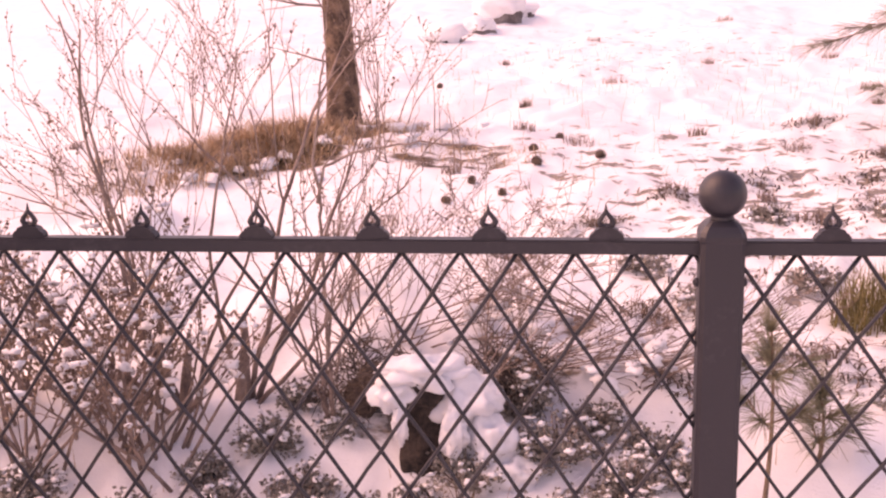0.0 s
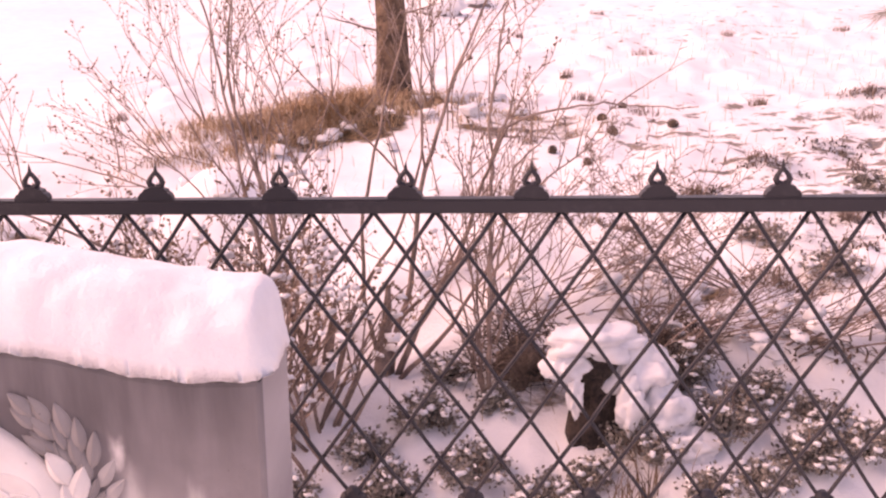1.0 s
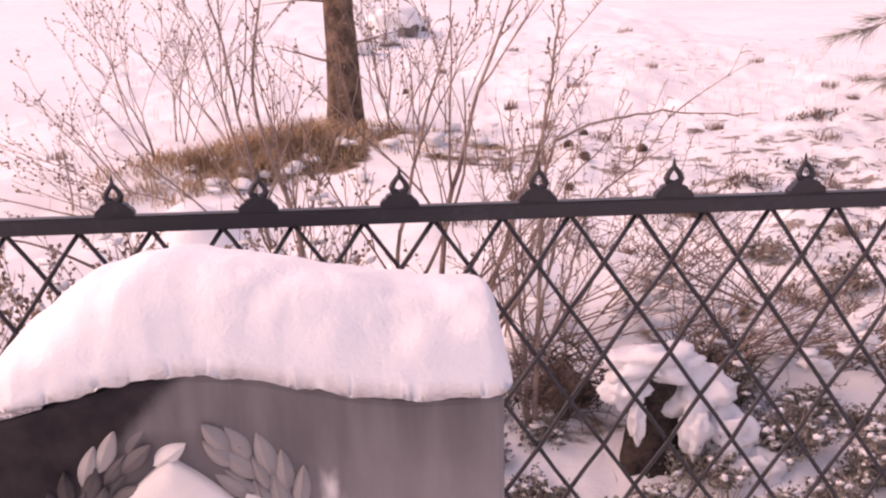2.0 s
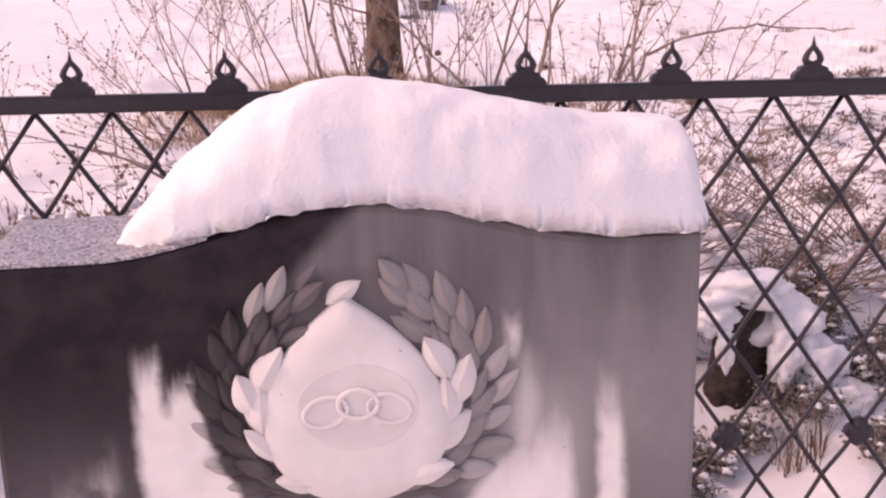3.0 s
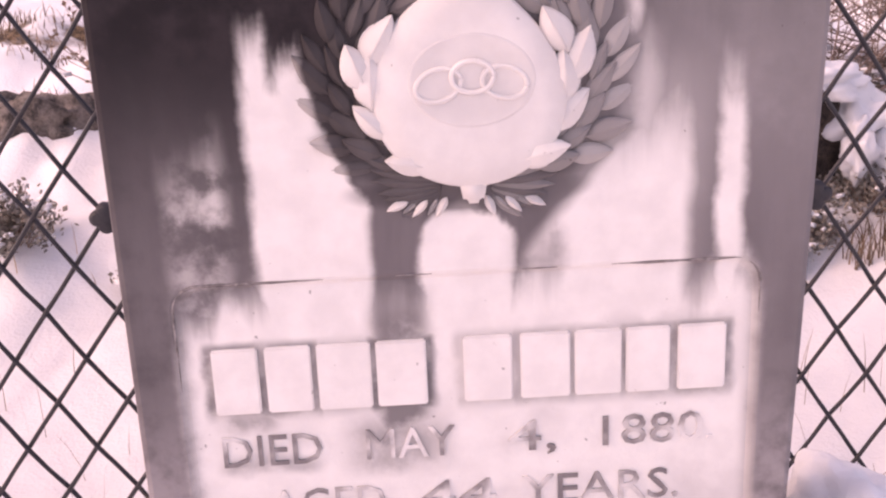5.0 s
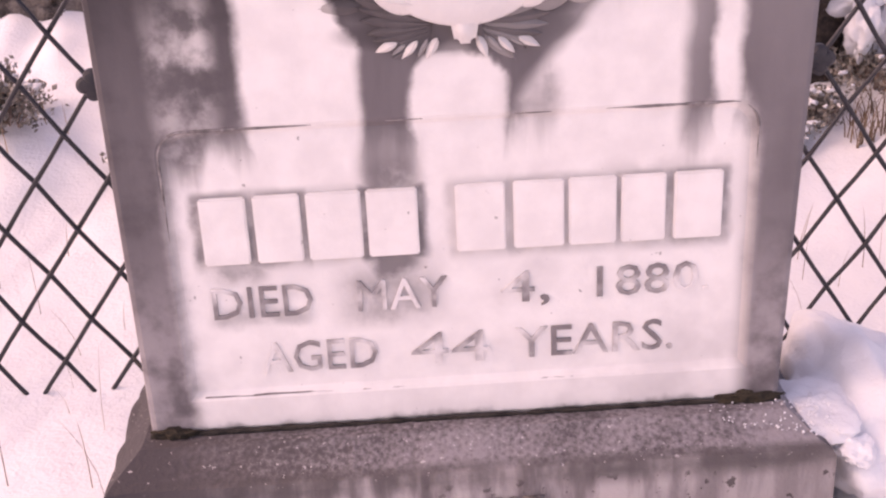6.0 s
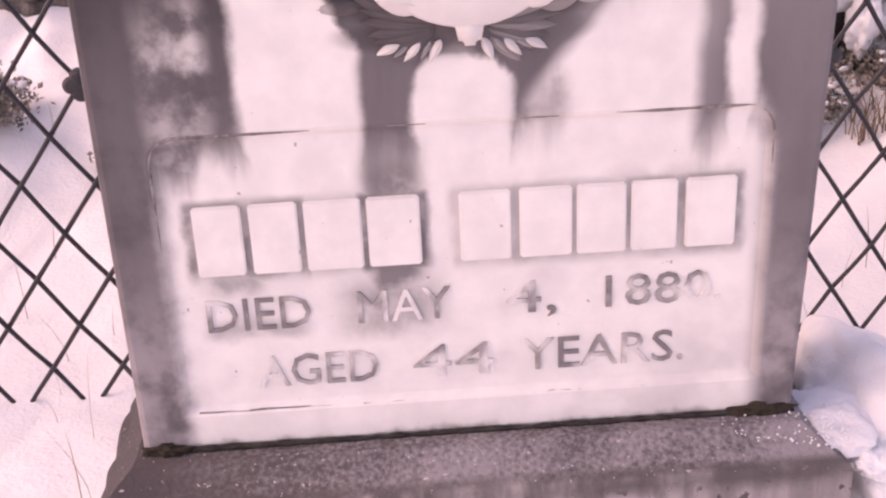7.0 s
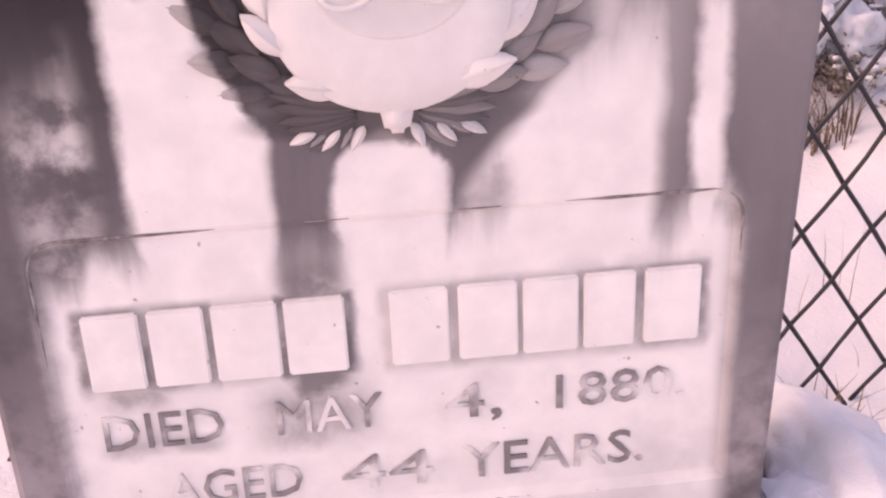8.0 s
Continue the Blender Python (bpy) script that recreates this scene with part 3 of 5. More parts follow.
    fs.append(tuple(3 * n + i for i in range(n)))
    part("medallion", from_lists("medallion", vs, fs, CLEAN_MARBLE), None, slab, "washed white pointed medallion")
    # dished oval with a fine rim and three linked rings
    oval, m = [], 48
    for scale, y in ((1.0, -0.0152), (0.98, -0.0162), (0.94, -0.0161), (0.90, -0.0157)):
        oval += [(0.014 + 0.051 * scale * math.cos(w), y, 0.450 + 0.0375 * scale * math.sin(w)) for w in (2 * math.pi * k / m for k in range(m))]
    fs = [(k * m + i, k * m + (i + 1) % m, (k + 1) * m + (i + 1) % m, (k + 1) * m + i) for k in range(3) for i in range(m)]
    fs.append(tuple(3 * m + i for i in range(m)))
    part("oval", from_lists("oval", oval, fs, OVAL_MARBLE), None, slab, "faintly stained oval field")

    def hoop(x, z, rx, rz, tilt, y):
        poly = []
        for w in (2 * math.pi * k / 40 for k in range(41)):
            a, b = rx * math.cos(w), rz * math.sin(w)
            poly.append((Vector((x + a * math.cos(tilt) - b * math.sin(tilt), y, z + a * math.sin(tilt) + b * math.cos(tilt))), 0.0022))
        return part("link", from_lists("link", *tube_lists([poly], 8), CLEAN_MARBLE), None, slab)
    hoop(-0.0125, 0.4475, 0.0185, 0.0125, 0.3, -0.0160)
    hoop(0.0145, 0.4535, 0.0165, 0.0125, 0.0, -0.0172)
    hoop(0.0400, 0.4480, 0.0180, 0.0125, -0.25, -0.0160)
    bm = bmesh.new()
    bmesh.ops.create_cube(bm, size=1.0)
    for v in bm.verts:
        wide = 0.026 if v.co.z > 0 else 0.016
        v.co = Vector((v.co.x * wide, v.co.y * 0.026, v.co.z * 0.026))
    bmesh.ops.bevel(bm, geom=bm.edges, offset=0.004, segments=3, affect="EDGES")
    knot = part("knot", shade(bm), CLEAN_MARBLE, slab, "washed marble knot under the wreath")
    knot.location = (0.0130, 0.0, 0.361)


build_wreath()


def lettering(word, x0, x1, z0, z1, y, parent, mat, deep=0.002):
    """A raised word fitted into a box."""
    cu = bpy.data.curves.new("word", "FONT")
    cu.body, cu.extrude, cu.bevel_depth, cu.resolution_u = word, 0.5, 0.0, 2
    ob = new("word", cu)
    me = bpy.data.meshes.new_from_object(ob.evaluated_get(bpy.context.evaluated_depsgraph_get()))
    bpy.data.objects.remove(ob)
    co = np.array([v.co[:] for v in me.vertices])
    lo, hi = co.min(0), co.max(0)
    cap = 0.69 if any(ch in word for ch in ",.") else hi[1]
    base_line = lo[1] if "," not in word else 0.0
    for v in me.vertices:
        x, yy, zz = v.co
        v.co = (x0 + (x - lo[0]) / (hi[0] - lo[0]) * (x1 - x0), y - deep * (zz - lo[2]) / (hi[2] - lo[2]), z0 + (yy - base_line) / (cap - base_line) * (z1 - z0))
    bm = bmesh.new()
    bm.from_mesh(me)
    spans, seen = [], set()
    for v in bm.verts:
        if v.index in seen:
            continue
        group, todo = [], [v]
        seen.add(v.index)
        while todo:
            a = todo.pop()
            group.append(a.index)
            for e in a.link_edges:
                b = e.other_vert(a)
                if b.index not in seen:
                    seen.add(b.index)
                    todo.append(b)
        xs = [me.vertices[k].co.x for k in group]
        spans.append([min(xs), max(xs), set(group)])
    spans.sort(key=lambda q: q[0])
    merged = []
    for q in spans:
        if merged and q[0] < merged[-1][1] - 0.001:
            merged[-1][1], merged[-1][2] = max(q[1], merged[-1][1]), merged[-1][2] | q[2]
        else:
            merged.append(q)
    for lo_x, hi_x, keep in merged:
        one = bm.copy()
        one.verts.ensure_lookup_table()
        bmesh.ops.delete(one, geom=[v for v in one.verts if v.index not in keep], context="VERTS")
        part("letter", one, mat, parent)
    bm.free()


LEVEL = 0.0055
for word, x0, x1 in (("DIED", -0.215, -0.128), ("MAY", -0.089, -0.010), ("4,", 0.037, 0.080), ("1880.", 0.122, 0.222)):
    lettering(word, x0, x1, 0.1125, 0.1415, LEVEL, slab, LETTER)
for word, x0, x1 in (("AGED", -0.178, -0.075), ("44", -0.045, 0.025), ("YEARS.", 0.049, 0.191)):
    lettering(word, x0, x1, 0.0565, 0.0865, LEVEL, slab, LETTER)
for word, x0, x1 in (("AT", -0.067, -0.030), ("REST", -0.006, 0.066)):
    lettering(word, x0, x1, -0.083, -0.050, -0.0555, base, DARK_LETTER, 0.004)


def name_bars():
    """The name, as plain raised bars."""
    for x0, x1, _ in NAME_BARS:
        bm = bmesh.new()
        bmesh.ops.create_cube(bm, size=1.0)
        for v in bm.verts:
            v.co = Vector(((x0 + x1) / 2 + v.co.x * (x1 - x0), LEVEL - 0.001 + v.co.y * 0.007, 0.195 + v.co.z * 0.061))
        bmesh.ops.bevel(bm, geom=bm.edges, offset=0.0015, segments=2, affect="EDGES")
        part("bar", bm, BAR_MARBLE, slab)


name_bars()


def dark_lines():
    """Fine dirt-filled grooves: the foot of the panel and the joint between slab and base."""
    soil = mottled("joint_dirt", (0.012, 0.010, 0.009), (0.05, 0.042, 0.036), 60, 0.95, 300, 0.5, 0.002)
    rnd = random.Random(8)
    poly = []
    for i in range(60):
        k = i / 59
        poly.append((Vector((LEFT_FOOT + (RIGHT_FOOT - LEFT_FOOT) * k, -0.002, 0.0025)), rnd.uniform(0.0012, 0.0030) + (0.001 if k < 0.3 else 0)))
    part("dirt_joint", from_lists("dirt_joint", *tube_lists([poly], 6), soil), None, gravestone, "dark dirt and moss in the joint")


dark_lines()


def moss_cushions():
    """Brown moss in the joint at both ends of the slab."""
    moss = mottled("brown_moss", (0.014, 0.011, 0.008), (0.050, 0.038, 0.024), 90, 0.95, 400, 0.9, 0.004)
    for x, wide in ((LEFT_FOOT + 0.022, 0.034), (RIGHT_FOOT - 0.030, 0.046)):
        bm = blob(1.0, x * 9 + 5, (wide * 0.62, 0.007, 0.0065), 0.45, 4, 2.5)
        for v in bm.verts:
            v.co += v.co.normalized() * 0.002 * noise.noise(v.co * 260)
        cushion = part("moss", bm, moss, gravestone, "dark brown moss cushion")
        cushion.location = (x, -0.001, 0.003)


moss_cushions()


def panel_dirt():
    """Dirt caught in the edge of the sunk panel, broken where rain has rinsed it."""
    soil = mottled("panel_grime", (0.10, 0.088, 0.088), (0.34, 0.31, 0.31), 40, 0.9, 240, 0.4, 0.002)
    rnd = random.Random(12)
    px0, px1, pz1, r = -0.2435, 0.2565, 0.2855, 0.022
    line = [(px0, 0.19), (px0, 0.22), (px0, 0.25)] + [(px0 + r - r * math.cos(a), pz1 - r + r * math.sin(a)) for a in (math.pi / 12 * k for k in range(0, 7))]
    line += [(px0 + r + (px1 - px0 - 2 * r) * k / 30, pz1) for k in range(1, 30)]
    line += [(px1 - r + r * math.sin(a), pz1 - r + r * math.cos(a)) for a in (math.pi / 12 * k for k in range(0, 7))] + [(px1, 0.25), (px1, 0.235)]
    for a, b in ((0, 17), (20, 23), (27, 30), (32, 41), (41, len(line))):
        run = line[a:b]
        poly = [(Vector((x, 0.0010, z)), rnd.uniform(0.0010, 0.0019) * min(1.0, 0.2 + k / 3, 0.2 + (len(run) - 1 - k) / 3)) for k, (x, z) in enumerate(run)]
        part("panel_dirt", from_lists("panel_dirt", *tube_lists([poly], 5), soil), None, slab)
    for a, b, z in ((-0.232, -0.118, 0.0365), (-0.09, 0.03, 0.036), (0.06, 0.10, 0.036), (0.13, 0.225, 0.035)):
        poly = [(Vector((a + (b - a) * k / 8, 0.0018, z + rnd.uniform(-0.0004, 0.0004))), rnd.uniform(0.0007, 0.0014)) for k in range(9)]
        part("panel_dirt", from_lists("panel_dirt", *tube_lists([poly], 5), soil), None, slab)


panel_dirt()

# ---- snow on the stone ----


def snow_cap():
    """A thick cushion of snow lying on the wavy top, thinning out at one end."""
    vs, fs, n, m = [], [], 200, 60
    x0, x1 = -0.186, 0.317
    for i in range(n + 1):
        x = x0 + (x1 - x0) * i / n
        ramp = min((x - x0) / 0.15, 1.0)
        tall = (0.086 + 0.010 * math.exp(-((x - 0.17) / 0.09) ** 2) + 0.010 * math.exp(-((x - 0.0) / 0.07) ** 2)) * (1 - (1 - ramp) ** 2.2)
        end = min((x1 - x) / 0.035, 1.0)
        tall *= 1 - (1 - end) ** 4 * 0.75
        foot = top_line(min(max(x, LEFT_TOP), RIGHT_TOP))
        tall = max(tall, 0.002)
        half = (0.5 * STONE_DEPTH + 0.008) * (0.55 + 0.45 * min(ramp * 2.5, 1.0)) * (1 - 0.35 * (1 - end) ** 3)
        mid = 0.5 * STONE_DEPTH + (0.02 * (1 - ramp))
        for j in range(m):
            a = 2 * math.pi * j / m
            c, s = math.cos(a), math.sin(a)
            y = mid + half * math.copysign(abs(c) ** 0.72, c)
            z = foot + 0.002 + (0.003 * noise.noise(Vector((x * 45, 2.0, c))) + 0.0015 * noise.noise(Vector((x * 130, 5.0, c)))) * max(1 - 5 * s, 0.0) + tall * (abs(s) ** 0.66) if s > 0 else foot + 0.0045 - 0.004 * abs(s) ** 0.6 * (abs(c) > 0.5)
            p = Vector((x, y, z))
            d = 0.005 * noise.noise(p * 17) + 0.0022 * noise.noise(p * 40) + 0.0006 * noise.noise(p * 100)
            if z < foot + 0.02:
                d += 0.003 * noise.noise(p * 60) + 0.0012 * noise.noise(p * 150 + Vector((0, 9, 0)))
            vs.append(p + Vector((0.6 * noise.noise(p * 20 + Vector((3, 1, 4))) * 0.006, (1 if c > 0 else -1) * d, d if s > -0.3 else d * 0.6)))
    for i in range(n):
        for j in range(m):
            k = (j + 1) % m
            fs.append((i * m + j, i * m + k, (i + 1) * m + k, (i + 1) * m + j))
    fs.append(tuple(range(m)))
    fs.append(tuple(n * m + j for j in reversed(range(m))))
    me = from_lists("snow_mound", vs, fs, SNOW)
    bm = bmesh.new()
    bm.from_mesh(me)
    bmesh.ops.recalc_face_normals(bm, faces=bm.faces)
    bm.to_mesh(me)
    bm.free()
    ob = tagged(part("snow_mound", me), "thick white snow cushion on top of the gravestone", "snow")
    ob.matrix_world = gravestone.matrix_world


def frost_layer():
    """Half-thawed, glassy crust where the snow has slid off."""
    m, nt, b = material("wet_frost", 0.28)
    f = smooth(nt, grain(nt, 330.0, 4), 0.38, 0.66)
    plug(nt, b.inputs["Base Color"], mix(nt, f, (0.13, 0.12, 0.14), (0.50, 0.50, 0.54)))
    bump(nt, b, grain(nt, 300.0, 3), 0.8, 0.003)
    vs, fs, n, k = [], [], 40, 26
    for i in range(n + 1):
        x = LEFT_TOP + 0.001 + (0.185) * i / n
        for j in range(k + 1):
            v = j / k
            y = 0.001 + (STONE_DEPTH - 0.002) * v
            lift = 0.002 + 0.012 * v ** 1.1
            vs.append((x, y, top_line(x) + lift + 0.0018 * noise.noise(Vector((x, y, 0)) * 170)))
    w = k + 1
    for i in range(n):
        for j in range(k):
            fs.append((i * w + j, (i + 1) * w + j, (i + 1) * w + j + 1, i * w + j + 1))
    lower = len(vs)
    vs += [(x, y, top_line(x) - 0.0005) for x, y, z in vs]
    top = len(fs)
    fs += [tuple(lower + q for q in reversed(f)) for f in fs[:top]]
    rim = [i * w for i in range(n + 1)] + [n * w + j for j in range(1, w)] + [i * w + k for i in reversed(range(n))] + [j for j in reversed(range(1, k))]
    fs += [(a, lower + a, lower + b2, b2) for a, b2 in zip(rim, rim[1:] + rim[:1])]
    ob = tagged(part("ice_crust", from_lists("ice_crust", vs, fs, m)), "glittering half-thawed ice crust on the bare end of the stone", "ice")
    ob.matrix_world = gravestone.matrix_world


def snow_lumps():
    """A pile that slid off the stone onto the corner of the base, with crumbs along its edge."""
    rnd = random.Random(3)
    for x, y, z, r, sq in ((0.392, 0.075, 0.315, 0.088, (0.74, 1.6, 0.82)), (0.332, 0.012, 0.352, 0.040, (1.0, 1.25, 0.42)), (0.318, -0.016, 0.354, 0.020, (1.5, 1.0, 0.40)), (0.348, -0.034, 0.338, 0.022, (0.9, 1.0, 0.6))):
        bm = blob(r, rnd.random() * 9, sq, 0.22, 5, 1.5)
        for v in bm.verts:
            v.co += v.co.normalized() * (0.006 * noise.noise(v.co * 24) + 0.0035 * noise.noise(v.co * 70) + 0.0022 * noise.noise(v.co * 190))
        ob = tagged(part("snow_lump", bm, SNOW), "loose clump of snow on the corner of the base", "snow", "snow lumps on the base")
        ob.location = (x, y, z)
    vs, fs = [], []
    for i in range(170):
        k = rnd.random() ** 2.6
        p = Vector((0.318 - 0.10 * k + rnd.uniform(-0.01, 0.012), -0.012 - rnd.random() * 0.034 * (1 - 0.5 * k), 0.0))
        p.z = 0.374 + 0.8 * min(p.y + 0.012, 0.0) * 0.75 + 0.02 * (p.x - 0.0)
        r = rnd.uniform(0.0004, 0.0019) * (1 - 0.5 * k)
        q = len(vs)
        vs += [p + Vector(d) * r * rnd.uniform(0.7, 1.3) for d in ((1, 0, 0), (-1, 0, 0), (0, 1, 0), (0, -1, 0), (0, 0, 1), (0, 0, -1))]
        fs += [(q + a, q + b, q + c) for a, b, c in ((0, 2, 4), (2, 1, 4), (1, 3, 4), (3, 0, 4), (2, 0, 5), (1, 2, 5), (3, 1, 5), (0, 3, 5))]
    tagged(part("snow_crumbs", from_lists("snow_crumbs", vs, fs, SNOW)), "crumbs of snow scattered on the base", "snow", kind="stuff")


snow_cap()
frost_layer()
snow_lumps()

# ---- fence ----
FENCE_Y, RAIL_LOW, RAIL_TOP, PITCH = 0.522, 1.015, 1.0365, 0.182
ROW, HALF_PITCH, JOINT_X, FINIAL_X = 0.065, 0.0455, 0.534, 0.581


def along(x):
    """The panels are not quite evenly spaced: tighter towards the post."""
    k = (x - FINIAL_X) / PITCH
    return x - (0.0019 * min(k, 4.0) ** 2 if k > 0 else 0.00035 * min(k * k, 60.0)) - (0.03 if x > POST_X + 0.02 else 0.0)


POST_X, FENCE_LEFT, FENCE_RIGHT = 1.275, -2.2, 4.1


def finial_mesh():
    """Cast cresting: a stepped foot, a pierced heart and a spike."""
    bm = bmesh.new()
    def outline(pts, y0, y1):
        front, back = [bm.verts.new((x, y0, z)) for x, z in pts], [bm.verts.new((x, y1, z)) for x, z in pts]
        bm.faces.new(front)
        bm.faces.new(list(reversed(back)))
        for i in range(len(pts)):
            j = (i + 1) % len(pts)
            bm.faces.new((front[j], front[i], back[i], back[j]))
    right = [(0.025, 0.0), (0.0255, 0.005), (0.022, 0.010), (0.0185, 0.0115), (0.017, 0.0155), (0.010, 0.018), (0.006, 0.0205)]
    outline(right + [(-x, z) for x, z in reversed(right)], -0.008, 0.008)
    # heart with a hole: two curved arms
    for s in (-1, 1):
        poly = [(Vector((s * x, 0, z)), r) for x, z, r in ((0.002, 0.0185, 0.0048), (0.0080, 0.0215, 0.0047), (0.0098, 0.0255, 0.0046), (0.0080, 0.0310, 0.0038), (0.0048, 0.0355, 0.0034), (0.0012, 0.0400, 0.0034))]
        vs, fs = tube_lists([poly], 8)
        made = [bm.verts.new(v) for v in vs]
        for f in fs:
            bm.faces.new([made[i] for i in f])
    vs, fs = tube_lists([[(Vector((0, 0, 0.037)), 0.0042), (Vector((0, 0, 0.043)), 0.0030), (Vector((0, 0, 0.0545)), 0.0005)]], 8)
    made = [bm.verts.new(v) for v in vs]
    for f in fs:
        bm.faces.new([made[i] for i in f])
    bmesh.ops.recalc_face_normals(bm, faces=bm.faces)
    me = bpy.data.meshes.new("finial")
    bm.to_mesh(me)
    bm.free()
    me.materials.append(IRON)
    return me


def rosette_mesh():
    """Four-lobed cast boss that clamps two wires."""
    vs, n = [], 40
    for scale, y in ((1.0, 0.004), (1.0, -0.003), (0.75, -0.007), (0.25, -0.009)):
        for i in range(n):
            a = 2 * math.pi * i / n
            r = 0.0145 + 0.0062 * abs(math.cos(2 * a)) ** 0.7
            vs.append((scale * r * math.cos(a), y, scale * r * math.sin(a)))
    fs = [(k * n + i, k * n + (i + 1) % n, (k + 1) * n + (i + 1) % n, (k + 1) * n + i) for k in range(3) for i in range(n)]
    fs += [tuple(range(n)), tuple(3 * n + i for i in reversed(range(n)))]
    return from_lists("rosette", vs, fs, IRON, flat=True)


def build_fence():
    fence = thing("iron_fence", pose(0, FENCE_Y, 0), "black painted iron fence with diamond wire lattice and pierced cast finials", "fence")
    rnd = random.Random(6)
    bm = bmesh.new()
    bmesh.ops.create_cube(bm, size=1.0)
    for v in bm.verts:
        v.co = Vector(((FENCE_LEFT + FENCE_RIGHT) / 2 + v.co.x * (FENCE_RIGHT - FENCE_LEFT), v.co.y * 0.024, (RAIL_LOW + RAIL_TOP) / 2 + v.co.z * (RAIL_TOP - RAIL_LOW)))
    long_edges = [e for e in bm.edges if abs(e.verts[0].co.x - e.verts[1].co.x) > 1]
    bmesh.ops.bevel(bm, geom=long_edges, offset=0.0025, segments=2, affect="EDGES")
    part("rail", bm, IRON, fence)
    fin, ros = finial_mesh(), rosette_mesh()
    k0 = math.ceil((FENCE_LEFT - FINIAL_X) / PITCH)
    for k in range(k0, int((FENCE_RIGHT - FINIAL_X) / PITCH)):
        x = along(FINIAL_X + k * PITCH)
        if abs(x - POST_X) < 0.075:
            continue
        ob = part("finial", fin, None, fence)
        ob.matrix_basis = pose(x, 0, RAIL_TOP - 0.001, rnd.uniform(-2, 2), rnd.uniform(-2.5, 2.5), rnd.uniform(-5, 5))
    # lattice: two families of twisted wires with small kinks at the crossings
    rows = 14
    for family in (-1, 1):
        for k in range(-32, 42):
            top_x = JOINT_X + k * 2 * HALF_PITCH
            if not (FENCE_LEFT < top_x < FENCE_RIGHT):
                continue
            poly = []
            for r in range(rows + 1):
                x, z = top_x + family * r * HALF_PITCH, RAIL_LOW + 0.001 - r * ROW
                if FENCE_LEFT <= x <= FENCE_RIGHT:
                    jog = family * (0.0028 if r % 2 else -0.0028)
                    poly.append((Vector((along(x) + 0.0016 * noise.noise(Vector((x * 5, z * 5, 1.0))), jog + 0.001, z + 0.0016 * noise.noise(Vector((x * 5, z * 5, 4.0))))), 0.0034))
                    if r < rows:
                        poly.append((Vector((along(x + family * HALF_PITCH / 2), 0.001 + rnd.uniform(-1, 1) * 0.0008, z - ROW / 2 + rnd.uniform(-1, 1) * 0.0012)), 0.0031))
            if len(poly) > 3:
                part("wire", from_lists("wire", *tube_lists([poly], 6), IRON), None, fence)
    for k in range(-14, 20):
        x, z = JOINT_X - HALF_PITCH + k * PITCH, RAIL_LOW - 7 * ROW
        x = along(x)
        if FENCE_LEFT < x < FENCE_RIGHT and abs(x - POST_X) > 0.05:
            ob = part("rosette", ros, None, fence)
            ob.matrix_basis = pose(x, -0.002, z, 0, rnd.uniform(-8, 8), 0)
    # post with a ball top
    sq = [(0.0318, 0.0), (0.0318, 1.036), (0.0330, 1.040), (0.0330, 1.046), (0.031, 1.052), (0.026, 1.060), (0.018, 1.067)]
    vs, fs = [], []
    for r, z in sq:
        c = r * 0.22
        vs += [(x, y, z) for x, y in ((-r + c, -r), (r - c, -r), (r, -r + c), (r, r - c), (r - c, r), (-r + c, r), (-r, r - c), (-r, -r + c))]
    for i in range(len(sq) - 1):
        for k in range(8):
            fs.append((i * 8 + k, i * 8 + (k + 1) % 8, (i + 1) * 8 + (k + 1) % 8, (i + 1) * 8 + k))
    fs.append(tuple(reversed(range(8))))
    fs.append(tuple((len(sq) - 1) * 8 + k for k in range(8)))
    post = part("post", from_lists("post", vs, fs, IRON, flat=True), None, fence, "square black iron post with chamfered edges")
    post.location = (POST_X, 0, 0)
    prof = [(0.019, 1.062), (0.0165, 1.070)] + [(max(0.0348 * math.cos(a), 0.001), 1.1035 + 0.0348 * math.sin(a)) for a in (math.radians(-62 + 152 * i / 18) for i in range(19))]
    part("ball", from_lists("ball", *lathe(prof, 28), IRON), None, post)
    for s in (-1, 1):
        bm = bmesh.new()
        bmesh.ops.create_uvsphere(bm, u_segments=10, v_segments=6, radius=0.0075)
        bolt = part("bolt", shade(bm), IRON, post)
        bolt.location = (s * 0.0325, 0, 0.972)


build_fence()

# ---- plants and things behind the fence ----


def set_on(x, y, sink=0.01):
    return Vector((x, y, height(x, y) - sink))


